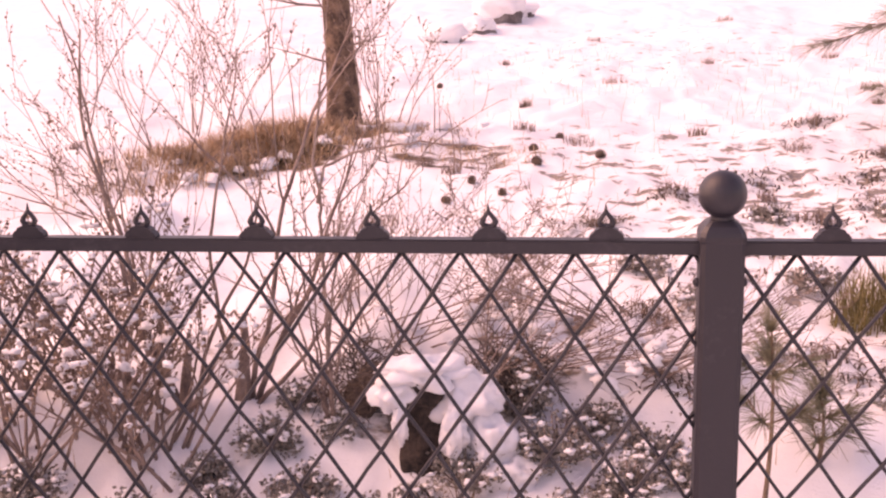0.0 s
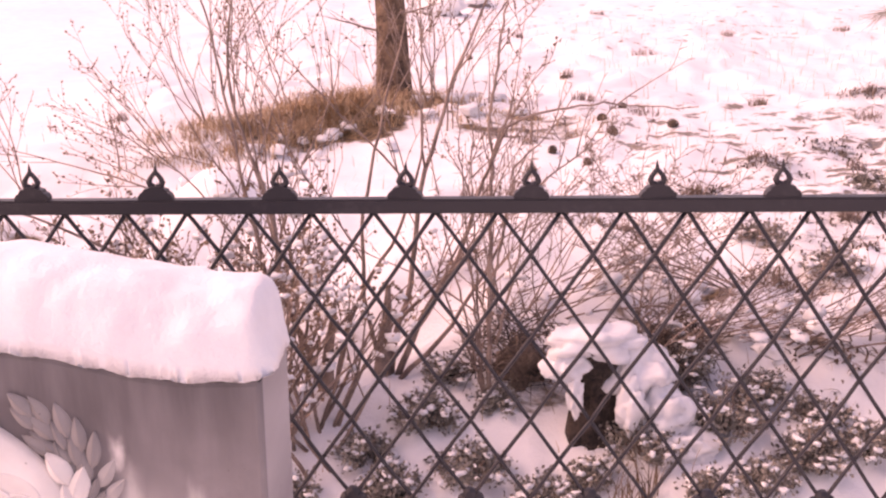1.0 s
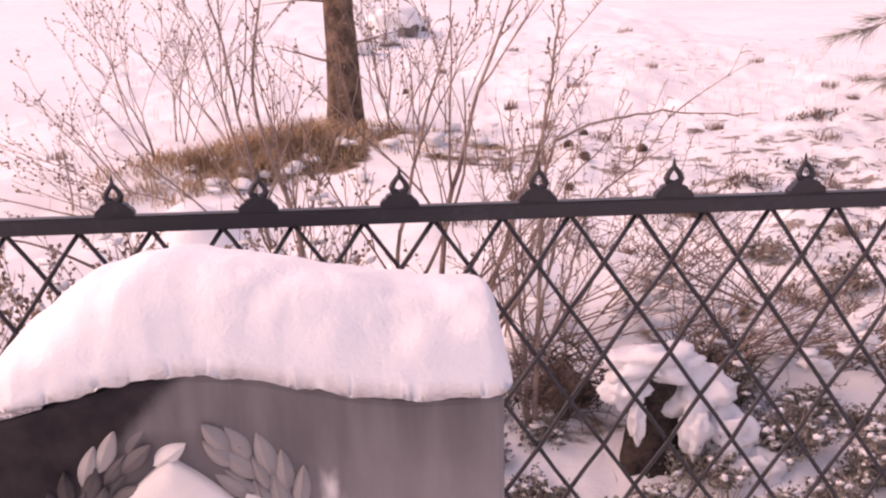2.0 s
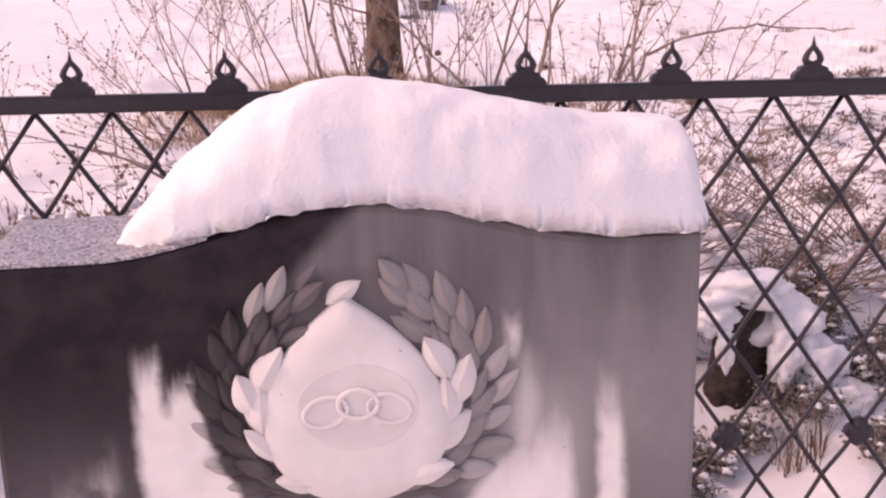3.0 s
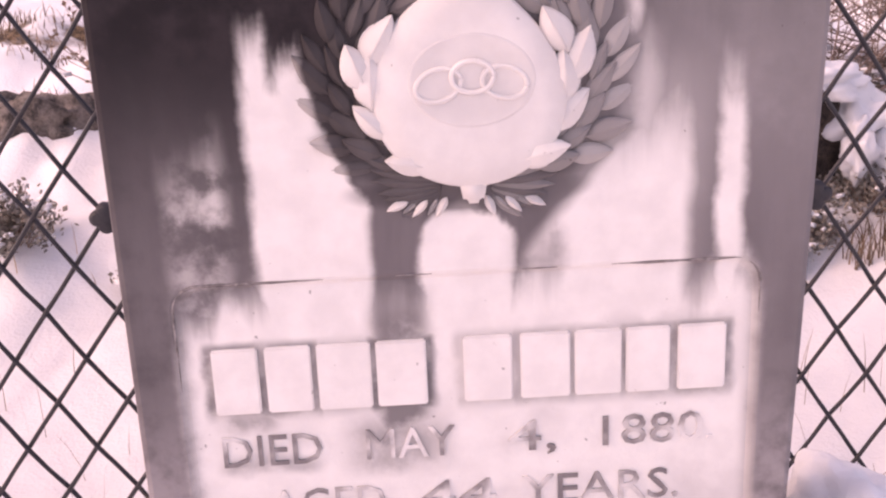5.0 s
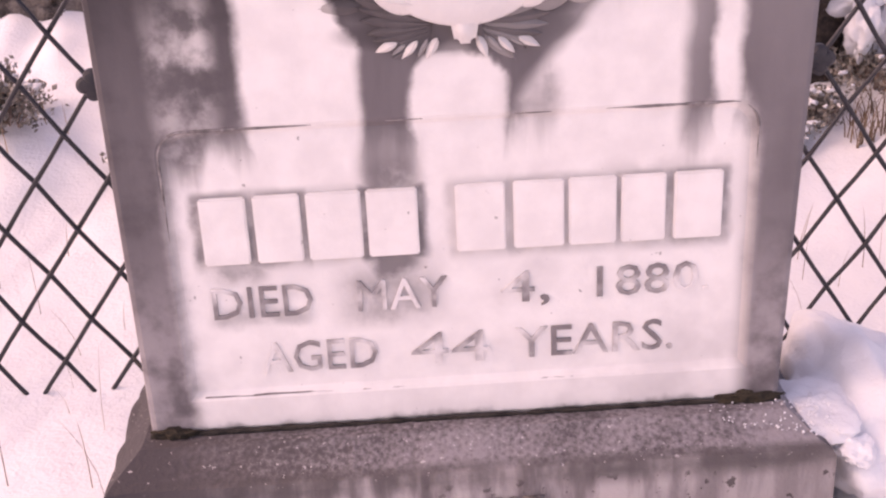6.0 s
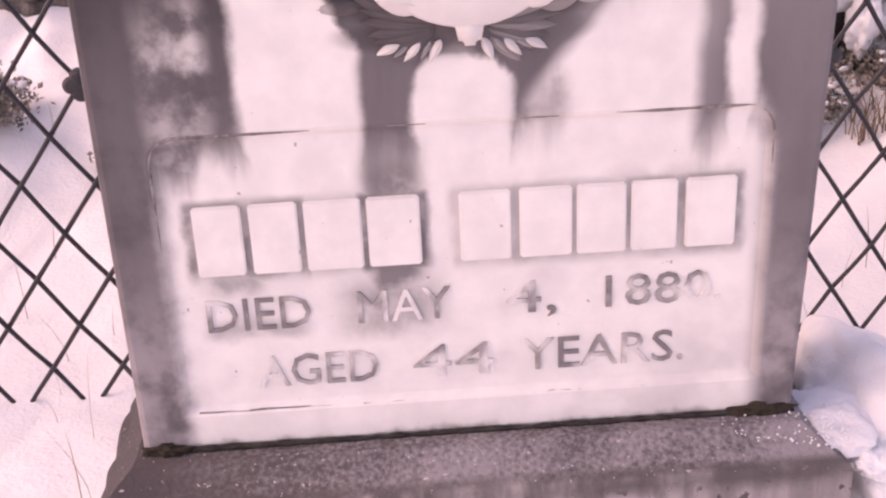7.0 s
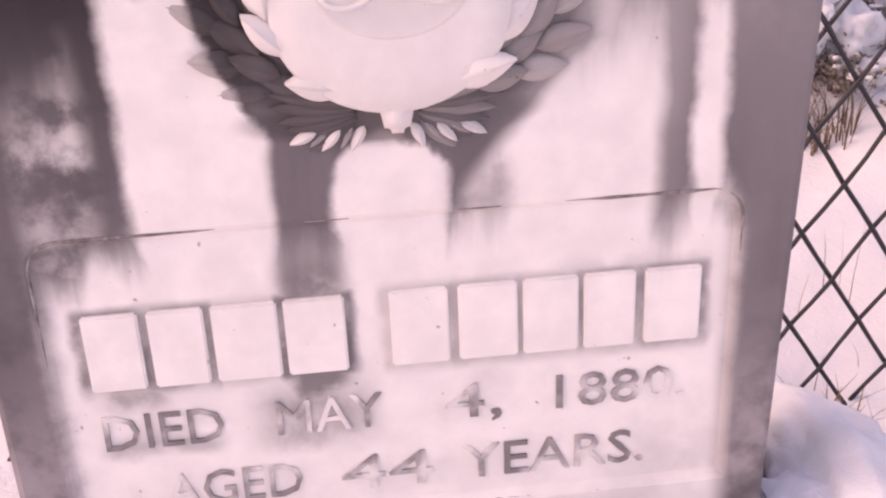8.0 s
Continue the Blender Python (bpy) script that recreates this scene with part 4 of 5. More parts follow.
def grow(p, way, length, r, depth, rnd, polys, buds, lift=0.15, spread=38, kids=3, wander=0.22, thorn=0.0):
    """One twig with side twigs; the points where buds sit are gathered in buds."""
    n = max(4, int(length / 0.045))
    poly, d = [(p.copy(), r)], way.normalized()
    step = length / n
    for i in range(n):
        d = (d + Vector((rnd.uniform(-1, 1), rnd.uniform(-1, 1), rnd.uniform(-1, 1) + lift)) * wander).normalized()
        p = p + d * step
        k = (i + 1) / n
        poly.append((p.copy(), max(r * (1 - 0.75 * k), 0.0007)))
        if depth < 1 or rnd.random() < 0.5:
            buds.append((p.copy(), d.copy()))
        if thorn and rnd.random() < thorn:
            t = Vector((rnd.uniform(-1, 1), rnd.uniform(-1, 1), rnd.uniform(-0.2, 1))).normalized()
            polys.append([(p.copy(), 0.0012), (p + t * rnd.uniform(0.010, 0.022), 0.0005)])
        if depth > 0 and i > 0 and rnd.random() < kids / n:
            a = Vector((rnd.uniform(-1, 1), rnd.uniform(-1, 1), rnd.uniform(-0.4, 1))).normalized()
            side = (d + a * math.tan(radians(spread)) * rnd.uniform(0.6, 1.1)).normalized()
            grow(p.copy(), side, length * (1 - 0.6 * k) * rnd.uniform(0.45, 0.75), max(r * (1 - 0.7 * k) * 0.6, 0.0009), depth - 1, rnd, polys, buds, lift, spread, kids, wander, thorn)
    polys.append(poly)


def small_leaves(spots, rnd, size, flat=0.4):
    """Little folded leaves or buds at the given (place, direction) pairs."""
    vs, fs = [], []
    for p, d in spots:
        a = Vector((rnd.uniform(-1, 1), rnd.uniform(-1, 1), rnd.uniform(-1, 1)))
        t = (d + a * 0.9).normalized()
        w = t.cross(Vector((rnd.uniform(-1, 1), rnd.uniform(-1, 1), rnd.uniform(-1, 1)))).normalized()
        u = t.cross(w)
        s = size * rnd.uniform(0.6, 1.3)
        q = len(vs)
        vs += [p, p + t * s * 0.5 + w * s * flat, p + t * s, p + t * s * 0.5 - w * s * flat, p + t * s * 0.5 + u * s * flat * 0.6]
        fs += [(q, q + 1, q + 4), (q + 1, q + 2, q + 4), (q + 2, q + 3, q + 4), (q + 3, q, q + 4)]
    return vs, fs


def shrub(name, x, y, stems, label, seed, category="shrub", mat=None, bud_size=0.007, bud_share=0.6, sides=4, **kw):
    """Bare shrub: stems is a list of (offset x, offset y, direction, length, radius, depth)."""
    rnd = random.Random(seed)
    root = set_on(x, y)
    ob = thing(name, Matrix.Translation(root), label, category)
    buds_all = []
    thick, thin = [], []
    for dx, dy, way, length, r, depth in stems:
        polys = []
        foot = set_on(x + dx, y + dy) - root
        grow(foot, Vector(way), length, r, depth, rnd, polys, buds_all, **kw)
        for poly in polys:
            (thick if poly[0][1] > 0.0035 else thin).append(poly)
    for poly in thick:
        part("stem", from_lists("stem", *tube_lists([poly], 6), mat or BARK), None, ob)
    if thin:
        tagged(part("twiggery", from_lists("twiggery", *tube_lists(thin, sides), mat or BARK), None, ob), kind="stuff")
    rnd.shuffle(buds_all)
    spots = buds_all[:int(len(buds_all) * bud_share)]
    if spots:
        tagged(part("bud_clusters", from_lists("bud_clusters", *small_leaves(spots, rnd, bud_size), BUD, flat=True), None, ob), kind="stuff")
    return ob, buds_all


def snow_on(spots, rnd, share, lo, hi, name="snow_tufts", label="small tufts of snow caught in the shrub"):
    """Tufts of snow resting on twigs; one uncountable lot."""
    vs, fs = [], []
    shapes = []
    for k in range(6):
        bm = blob(1.0, k * 2.3 + 1, (1.5 - 0.15 * k, 0.8 + 0.1 * k, 0.55), 0.95, 2, 1.5)
        shapes.append(([v.co.copy() for v in bm.verts], [tuple(v.index for v in f.verts) for f in bm.faces]))
        bm.free()
    for p in spots:
        if rnd.random() > share:
            continue
        sv, sf = shapes[rnd.randrange(6)]
        r, turn, q = rnd.uniform(lo, hi), rnd.uniform(0, 6.28), len(vs)
        c, s = math.cos(turn), math.sin(turn)
        vs += [p + Vector((v.x * c - v.y * s, v.x * s + v.y * c, v.z)) * r for v in sv]
        fs += [tuple(q + i for i in f) for f in sf]
    return tagged(part(name, from_lists(name, vs, fs, SNOW)), label, "snow", kind="stuff")


# the tall bare shrub, two thick boles
tall, tall_buds = shrub("bare_shrub", 0.20, 1.40, [
    (0.05, 0.02, (0.22, -0.02, 1.0), 0.24, 0.024, 0), (0.085, 0.02, (0.45, 0.10, 1.0), 0.70, 0.0085, 3), (0.07, 0.03, (0.10, 0.0, 1.0), 1.0, 0.0085, 3),
    (0.05, 0.02, (-0.12, 0.05, 1.0), 0.9, 0.0065, 3), (0.09, 0.0, (0.75, 0.0, 0.8), 0.55, 0.0065, 3),
    (-0.07, -0.04, (-0.06, 0.0, 1.0), 0.22, 0.021, 0), (-0.08, -0.04, (-0.35, 0.0, 1.0), 0.95, 0.0085, 3), (-0.07, -0.04, (-0.65, 0.05, 1.0), 1.0, 0.0075, 3),
    (-0.10, -0.04, (-1.0, 0.0, 0.75), 0.85, 0.0070, 3), (-0.05, -0.03, (0.15, 0.1, 1.0), 0.8, 0.0060, 3)],
    "tall bare brown shrub with thick forked stems and small buds", 21, bud_size=0.008, kids=4.2, lift=0.22, wander=0.17, spread=38)
# budded shrubs leaning out of the grass mound: root, lean, height, stems
for i, (x, y, lean, h, n) in enumerate(((-0.60, 2.66, -0.85, 0.46, 4), (-0.52, 3.00, -0.60, 0.62, 4), (-0.36, 3.36, -0.42, 0.78, 4), (-0.50, 3.45, 0.10, 0.45, 5), (0.24, 3.30, -0.12, 0.62, 4), (0.30, 3.42, 0.22, 0.55, 3), (-0.92, 2.35, -0.5, 0.5, 3))):
    g = random.Random(900 + i)
    st = [(g.uniform(-0.05, 0.05), g.uniform(-0.03, 0.03), (lean + g.uniform(-0.35, 0.35), g.uniform(-0.15, 0.15), 1.0), h * g.uniform(0.65, 1.1), 0.0034 - 0.0003 * k, 2) for k in range(n)]
    shrub("budded_shrub", x, y, st, "bare shrub of leaning twigs set with small buds", 50 + i, bud_size=0.010, bud_share=1.0, kids=4.5, lift=0.05, wander=0.15, spread=42)
for i, (x, y, h) in enumerate(((-0.20, 3.80, 0.42), (0.33, 2.93, 0.50), (0.47, 3.40, 0.22), (-0.72, 2.55, 0.22), (0.62, 2.75, 0.25))):
    shrub("slender_wand", x, y, [(0, 0, (0.08 * math.sin(i * 2.1), 0.05, 1), h, 0.0036, 1), (0.02, 0.01, (0.15 * math.cos(i * 1.7), 0, 1), h * 0.7, 0.0026, 1)],
          "slender upright twig with small buds, rising from snow", 60 + i, bud_size=0.009, kids=4, lift=0.25, wander=0.12, spread=36)
# low horizontal sprays near the rail
for i, (x, y, way) in enumerate(((-0.42, 2.60, (-1.0, -0.1, 0.10)), (-0.50, 2.35, (-1.0, 0.0, 0.25)))):
    shrub("low_spray", x, y, [(0, 0, way, 0.55, 0.0040, 2), (0.02, 0.0, (way[0], 0.2, way[2] + 0.2), 0.4, 0.003, 2)],
          "long low twig spray reaching over the snow", 66 + i, bud_size=0.011, bud_share=0.9, kids=5, lift=0.02, wander=0.08, spread=45)
# thorny arching shrub with two long leaders


def thorny_shrub():
    rnd = random.Random(33)
    root = set_on(0.50, 1.30)
    ob = thing("thorny_shrub", Matrix.Translation(root), "thorny bare shrub with arching twigs behind the fence", "shrub")
    leaders = (((0.50, 1.30, 0.40), (0.515, 1.22, 0.957), (0.508, 1.2, 1.053), (0.53, 1.2, 1.18), (0.548, 1.2, 1.30), (0.555, 1.2, 1.40)),
               ((0.51, 1.22, 0.95), (0.53, 1.2, 1.03), (0.60, 1.2, 1.062), (0.67, 1.2, 1.075), (0.738, 1.2, 1.082), (0.83, 1.2, 1.072), (0.924, 1.2, 1.073)),
               ((0.50, 1.28, 0.60), (0.56, 1.22, 0.95), (0.62, 1.2, 1.01), (0.68, 1.2, 1.10)), ((0.52, 1.28, 0.55), (0.60, 1.22, 0.90), (0.70, 1.2, 0.99), (0.76, 1.2, 1.09)),
               ((0.49, 1.3, 0.42), (0.45, 1.22, 0.95), (0.445, 1.2, 1.11)), ((0.49, 1.3, 0.42), (0.40, 1.22, 0.90), (0.37, 1.2, 1.09)), ((0.49, 1.3, 0.42), (0.47, 1.25, 0.92), (0.475, 1.2, 1.05)), ((0.50, 1.3, 0.42), (0.34, 1.25, 0.85), (0.30, 1.2, 1.02)))
    fine, buds = [], []
    for n, pts in enumerate(leaders):
        pts = [Vector(p) - root for p in pts]
        way = []
        for a, b in zip(pts, pts[1:]):
            k = max(2, int((b - a).length / 0.02))
            way += [a.lerp(b, i / k) + Vector((rnd.uniform(-1, 1), rnd.uniform(-1, 1), rnd.uniform(-1, 1))) * 0.003 for i in range(k)]
        way.append(pts[-1])
        r0 = 0.0065 if n == 0 else 0.0036
        part("stem", from_lists("stem", *tube_lists([[(p, max(r0 * (1 - 0.8 * i / len(way)), 0.0011)) for i, p in enumerate(way)]], 6), BARK), None, ob)
        for i, p in enumerate(way[3:-1]):
            d = (way[i + 4] - p).normalized()
            for _ in range(2):
                if rnd.random() < 0.7:
                    t = (d * 0.5 + Vector((rnd.uniform(-1, 1), rnd.uniform(-0.6, 0.6), rnd.uniform(-0.8, 1)))).normalized()
                    fine.append([(p, 0.0013), (p + t * rnd.uniform(0.008, 0.020), 0.0006)])
            if rnd.random() < 0.10:
                t = (d + Vector((rnd.uniform(-1, 1), rnd.uniform(-0.5, 0.5), rnd.uniform(-0.2, 1.0)))).normalized()
                grow(p, t, rnd.uniform(0.08, 0.2), 0.0018, 1, rnd, fine, buds, 0.2, 40, 2.5, 0.15, 0.8)
    tagged(part("thorns", from_lists("thorns", *tube_lists(fine, 3), BARK), None, ob), kind="stuff")


thorny_shrub()
# long low arching tangles
arch_spots = []
for i, (x, y, way, n) in enumerate(((0.98, 1.55, (0.9, -0.35, 0.42), 11), (0.86, 1.42, (0.55, -0.3, 0.7), 10), (0.55, 1.62, (-0.3, -0.2, 0.6), 9), (1.15, 1.72, (-0.7, -0.2, 0.45), 9), (0.75, 1.75, (0.8, -0.1, 0.5), 8), (0.60, 1.66, (0.7, -0.3, 0.55), 11), (0.42, 1.78, (0.6, -0.2, 0.6), 9), (1.25, 1.5, (0.8, -0.3, 0.35), 9))):
    rnd = random.Random(70 + i)
    st = [(rnd.uniform(-0.08, 0.08), rnd.uniform(-0.06, 0.06), tuple(Vector(way) + Vector((rnd.uniform(-0.4, 0.4), rnd.uniform(-0.25, 0.25), rnd.uniform(-0.25, 0.3)))), rnd.uniform(0.28, 0.48), 0.0030, 2) for _ in range(n)]
    ob, spots = shrub("arching_shrub", x, y, st, "low tangle of arching thin twigs bent by snow", 80 + i, mat=BARK, bud_size=0.006, bud_share=0.4, sides=3, kids=4.5, lift=-0.10, wander=0.10, spread=40, thorn=0.3)
    arch_spots += [ob.location + p for p, d in spots if p.z < 0.12]
snow_on(arch_spots, random.Random(15), 0.10, 0.006, 0.024, "snow_pads", "pads of snow lying on the arching twigs")
# dense low bush at one end, dusted with snow
dense_spots = []
for i, (x, y) in enumerate(((-0.16, 1.18), (0.02, 1.22), (-0.33, 1.25), (-0.04, 1.36), (-0.25, 1.45), (0.12, 1.16), (-0.5, 1.35))):
    rnd = random.Random(110 + i)
    st = [(rnd.uniform(-0.07, 0.07), rnd.uniform(-0.07, 0.07), (rnd.uniform(-0.8, 0.8), rnd.uniform(-0.6, 0.5), 1), rnd.uniform(0.28, 0.44), 0.005, 2) for _ in range(13)]
    ob, spots = shrub("dense_bush", x, y, st, "dense low bush of fine brown twigs and dry leaves", 130 + i, bud_size=0.012, bud_share=0.75, sides=3, kids=4.5, lift=0.1, wander=0.16, spread=42)
    dense_spots += [ob.location + p for p, d in spots]
snow_on(dense_spots, random.Random(5), 0.07, 0.004, 0.015)

# dark leafy clumps with snow between the leaves


def leafy_clump(x, y, r, h, seed, mat=LEAF):
    rnd = random.Random(seed)
    root = set_on(x, y)
    ob = thing("sage_clump", Matrix.Translation(root), "low dark clump of small curled leaves dusted with snow", "shrub", "sage clumps")
    stems, leaves, tops = [], [], []
    for _ in range(int(60 * r / 0.12)):
        a, q = rnd.uniform(0, 6.28), r * math.sqrt(rnd.random())
        top = Vector((q * math.cos(a), q * math.sin(a), h * (1 - (q / r) ** 2 * 0.7) * rnd.uniform(0.55, 1.0)))
        stems.append([(Vector((top.x * 0.3, top.y * 0.3, 0)), 0.0025), (top * 0.6, 0.0018), (top, 0.001)])
        tops.append(root + top)
        for _ in range(26):
            k = rnd.uniform(0.35, 1.0)
            leaves.append((Vector((top.x * (0.3 + 0.7 * k), top.y * (0.3 + 0.7 * k), top.z * k)) + Vector((rnd.gauss(0, 0.010), rnd.gauss(0, 0.010), rnd.gauss(0, 0.008))), Vector((rnd.uniform(-1, 1), rnd.uniform(-1, 1), rnd.uniform(-0.2, 1)))))
    tagged(part("stems", from_lists("stems", *tube_lists(stems, 3), BARK), None, ob), kind="stuff")
    tagged(part("leaves", from_lists("leaves", *small_leaves(leaves, rnd, 0.0115, 0.36), mat, flat=True), None, ob), kind="stuff")
    return tops


extra_tops = []
for i, (x, y) in enumerate(((1.52, 1.62), (1.68, 1.95), (1.92, 1.58), (1.78, 1.42), (2.05, 1.85), (1.40, 1.86), (2.2, 2.2), (1.62, 2.35), (1.25, 2.05), (1.95, 2.3))):
    extra_tops += leafy_clump(x, y, 0.06 + 0.02 * (i % 3), 0.04 + 0.02 * (i % 2), 260 + i)
sage_tops = extra_tops
for i, (x, y, r, h) in enumerate(((0.36, 1.24, 0.10, 0.11), (0.47, 1.12, 0.11, 0.10), (0.83, 1.14, 0.11, 0.13), (1.02, 1.22, 0.14, 0.15), (1.17, 1.14, 0.11, 0.11), (-0.14, 1.05, 0.13, 0.12), (0.72, 1.10, 0.08, 0.09),
                                  (0.93, 1.36, 0.10, 0.16), (0.30, 1.05, 0.10, 0.09), (1.30, 1.20, 0.09, 0.09), (0.10, 1.02, 0.10, 0.10), (0.56, 0.98, 0.09, 0.08), (-0.45, 1.02, 0.12, 0.12), (-0.75, 1.1, 0.13, 0.15), (0.95, 1.03, 0.08, 0.08),
                                  (0.52, 1.30, 0.08, 0.07), (0.62, 1.08, 0.09, 0.07), (0.40, 1.40, 0.08, 0.07), (0.86, 1.26, 0.09, 0.09), (1.10, 1.36, 0.10, 0.09), (1.22, 1.28, 0.09, 0.08), (0.24, 1.16, 0.09, 0.08), (1.06, 1.08, 0.09, 0.07))):
    sage_tops += leafy_clump(x, y, r * 0.84, h * 0.9, 200 + i)
snow_on(sage_tops, random.Random(6), 0.9, 0.003, 0.010, "snow_specks", "specks of snow lying between dark leaves")

# rotten stump with a snow cap, dark needle litter round it


def build_stump():
    root = set_on(0.735, 1.22, 0.03)
    ob = thing("stump", Matrix.Translation(root), "dark rotten tree stump on the bank, capped with snow", "stump")
    vs, fs, n, rows = [], [], 32, 12
    for j in range(rows):
        k = j / (rows - 1)
        for i in range(n):
            a = 2 * math.pi * i / n
            p = Vector((math.cos(a), math.sin(a), k * 2.0))
            r = (0.062 - 0.014 * k) * (1 + 0.30 * noise.noise(p * 1.5) + 0.14 * noise.noise(Vector((p.x * 5, p.y * 5, k))))
            if math.sin(a) < -0.6 and k < 0.75:
                r *= 0.72
            vs.append((r * p.x, r * p.y, k * 0.22 + (0.03 * noise.noise(p * 3) if j == rows - 1 else 0)))
    fs = [(j * n + i, j * n + (i + 1) % n, (j + 1) * n + (i + 1) % n, (j + 1) * n + i) for j in range(rows - 1) for i in range(n)]
    fs.append(tuple((rows - 1) * n + i for i in range(n)))
    part("bole", from_lists("bole", vs, fs, STUMP_WOOD), None, ob)
    for dx, dy, dz, r, sq, seed in ((-0.01, -0.01, 0.235, 0.080, (1.15, 0.9, 0.42), 1), (0.085, 0.0, 0.165, 0.075, (0.95, 0.9, 0.8), 2), (-0.070, -0.05, 0.195, 0.040, (1.1, 0.9, 0.9), 3),
                                    (0.135, -0.03, 0.085, 0.066, (0.9, 0.9, 0.9), 4), (0.065, -0.075, 0.115, 0.036, (0.8, 0.7, 1.6), 5), (-0.050, -0.075, 0.14, 0.019, (0.8, 0.7, 2.2), 6), (0.185, -0.07, 0.015, 0.060, (1.1, 0.9, 0.8), 7)):
        bm = blob(r, seed, sq, 0.5, 4, 1.8)
        for v in bm.verts:
            v.co += v.co.normalized() * (0.005 * noise.noise(v.co * 70) + 0.003 * noise.noise(v.co * 180))
        lump = tagged(part("snow_lump", bm, SNOW), "thick lump of snow lying on the stump", "snow", "snow on the stump")
        lump.location = root + Vector((dx, dy, dz))


build_stump()
for i, (x, y, r, h) in enumerate(((0.57, 1.40, 0.13, 0.15), (0.90, 1.42, 0.11, 0.16))):
    rnd = random.Random(300 + i)
    root = set_on(x, y)
    ob = thing("withered_bush", Matrix.Translation(root), "dark withered bush, matted twigs and needles", "shrub")
    polys = []
    for _ in range(420):
        a, q = rnd.uniform(0, 6.28), r * math.sqrt(rnd.random())
        p = Vector((q * math.cos(a), q * math.sin(a), rnd.uniform(0, h) * (1 - (q / r) ** 2 * 0.7)))
        d = Vector((rnd.uniform(-1, 1), rnd.uniform(-1, 1), rnd.uniform(-0.7, 0.9))).normalized()
        polys.append([(p, 0.0016), (p + d * 0.035 + Vector((0, 0, 0.006)), 0.0013), (p + d * rnd.uniform(0.05, 0.09), 0.0006)])
    tagged(part("twigs", from_lists("twigs", *tube_lists(polys, 3), WOOD), None, ob), kind="stuff")
    bm = blob(0.5, i * 5 + 2, (r, r, h * 0.85), 0.5, 3, 2.5)
    part("litter", bm, WOOD, ob)

# ---- grasses ----


def blades(spots, rnd, lo, hi, lean=0.5, width=0.0016, dead=0.0):
    vs, fs = [], []
    for p in spots:
        h, a = rnd.uniform(lo, hi), rnd.uniform(0, 6.28)
        out = Vector((math.cos(a), math.sin(a), 0))
        w = Vector((-out.y, out.x, 0)) * width
        b = rnd.uniform(0.1, 1.0) * lean
        q = len(vs)
        for k, s in ((0, 1.0), (0.35, 0.9), (0.7, 0.6), (1.0, 0.1)):
            c = p + Vector((0, 0, h * k * (1 - dead * k))) + out * (h * b * k * k)
            vs += [c + w * s, c - w * s]
        for k in range(3):
            fs.append((q + 2 * k, q + 2 * k + 1, q + 2 * k + 3, q + 2 * k + 2))
    return vs, fs


def scatter(cx, cy, rx, ry, n, rnd):
    out = []
    for _ in range(n):
        a, q = rnd.uniform(0, 6.28), math.sqrt(rnd.random())
        out.append(set_on(cx + rx * q * math.cos(a), cy + ry * q * math.sin(a), 0.004))
    return out


rnd = random.Random(400)
vs, fs = [], []
for q in range(150):
    # loose clumps, tallest by the trunk, sparse and low at the rim
    u, v = rnd.gauss(0, 0.62), rnd.gauss(0, 0.50)
    x, y = -0.13 + 0.42 * u, 3.10 + 0.26 * u + 0.36 * v
    k = max(0.25, 1.1 - 0.55 * math.hypot(u, v))
    bv, bf = blades(scatter(x, y, 0.055, 0.045, int(20 + 26 * k), rnd), rnd, 0.05 * k, 0.17 * k, rnd.uniform(0.6, 1.7), 0.0019, 0.30)
    fs += [tuple(n + len(vs) for n in f) for f in bf]
    vs += bv
snow_on([set_on(-0.13 + 0.42 * u, 3.02 + 0.26 * u + 0.36 * v, -0.02) for u, v in ((rnd.gauss(0, 0.8), rnd.gauss(-0.2, 0.6)) for _ in range(46))], random.Random(25), 1.0, 0.012, 0.04, "snow_patches", "flat patches of snow left on the matted grass")
tagged(part("dry_grass", from_lists("dry_grass", vs, fs, DRY, flat=True)), "matted tan dry grass round the tree foot", "grass", kind="stuff")
mound = scatter(0.42, 3.10, 0.26, 0.14, 150, rnd) + scatter(0.66, 2.98, 0.3, 0.14, 90, rnd)
tagged(part("flattened_grass", from_lists("flattened_grass", *blades(mound, rnd, 0.03, 0.09, 1.8, 0.002, 0.6), DRY, flat=True)), "flattened brown grass in thawed snow", "grass", kind="stuff")


def grass_tuft(x, y, r, n, h, seed, mat):
    g = random.Random(seed)
    ob = part("grass_tuft", from_lists("grass_tuft", *[[tuple(Vector(v) - set_on(x, y)) for v in part_list] if i == 0 else part_list for i, part_list in enumerate(blades(scatter(x, y, r, r * 0.8, n, g), g, h * 0.5, h, 1.0, 0.0016))], mat, flat=True))
    ob.location = set_on(x, y)
    tagged(ob, "small tuft of dry grass poking through snow", "grass tuft", "grass tufts on the slope")


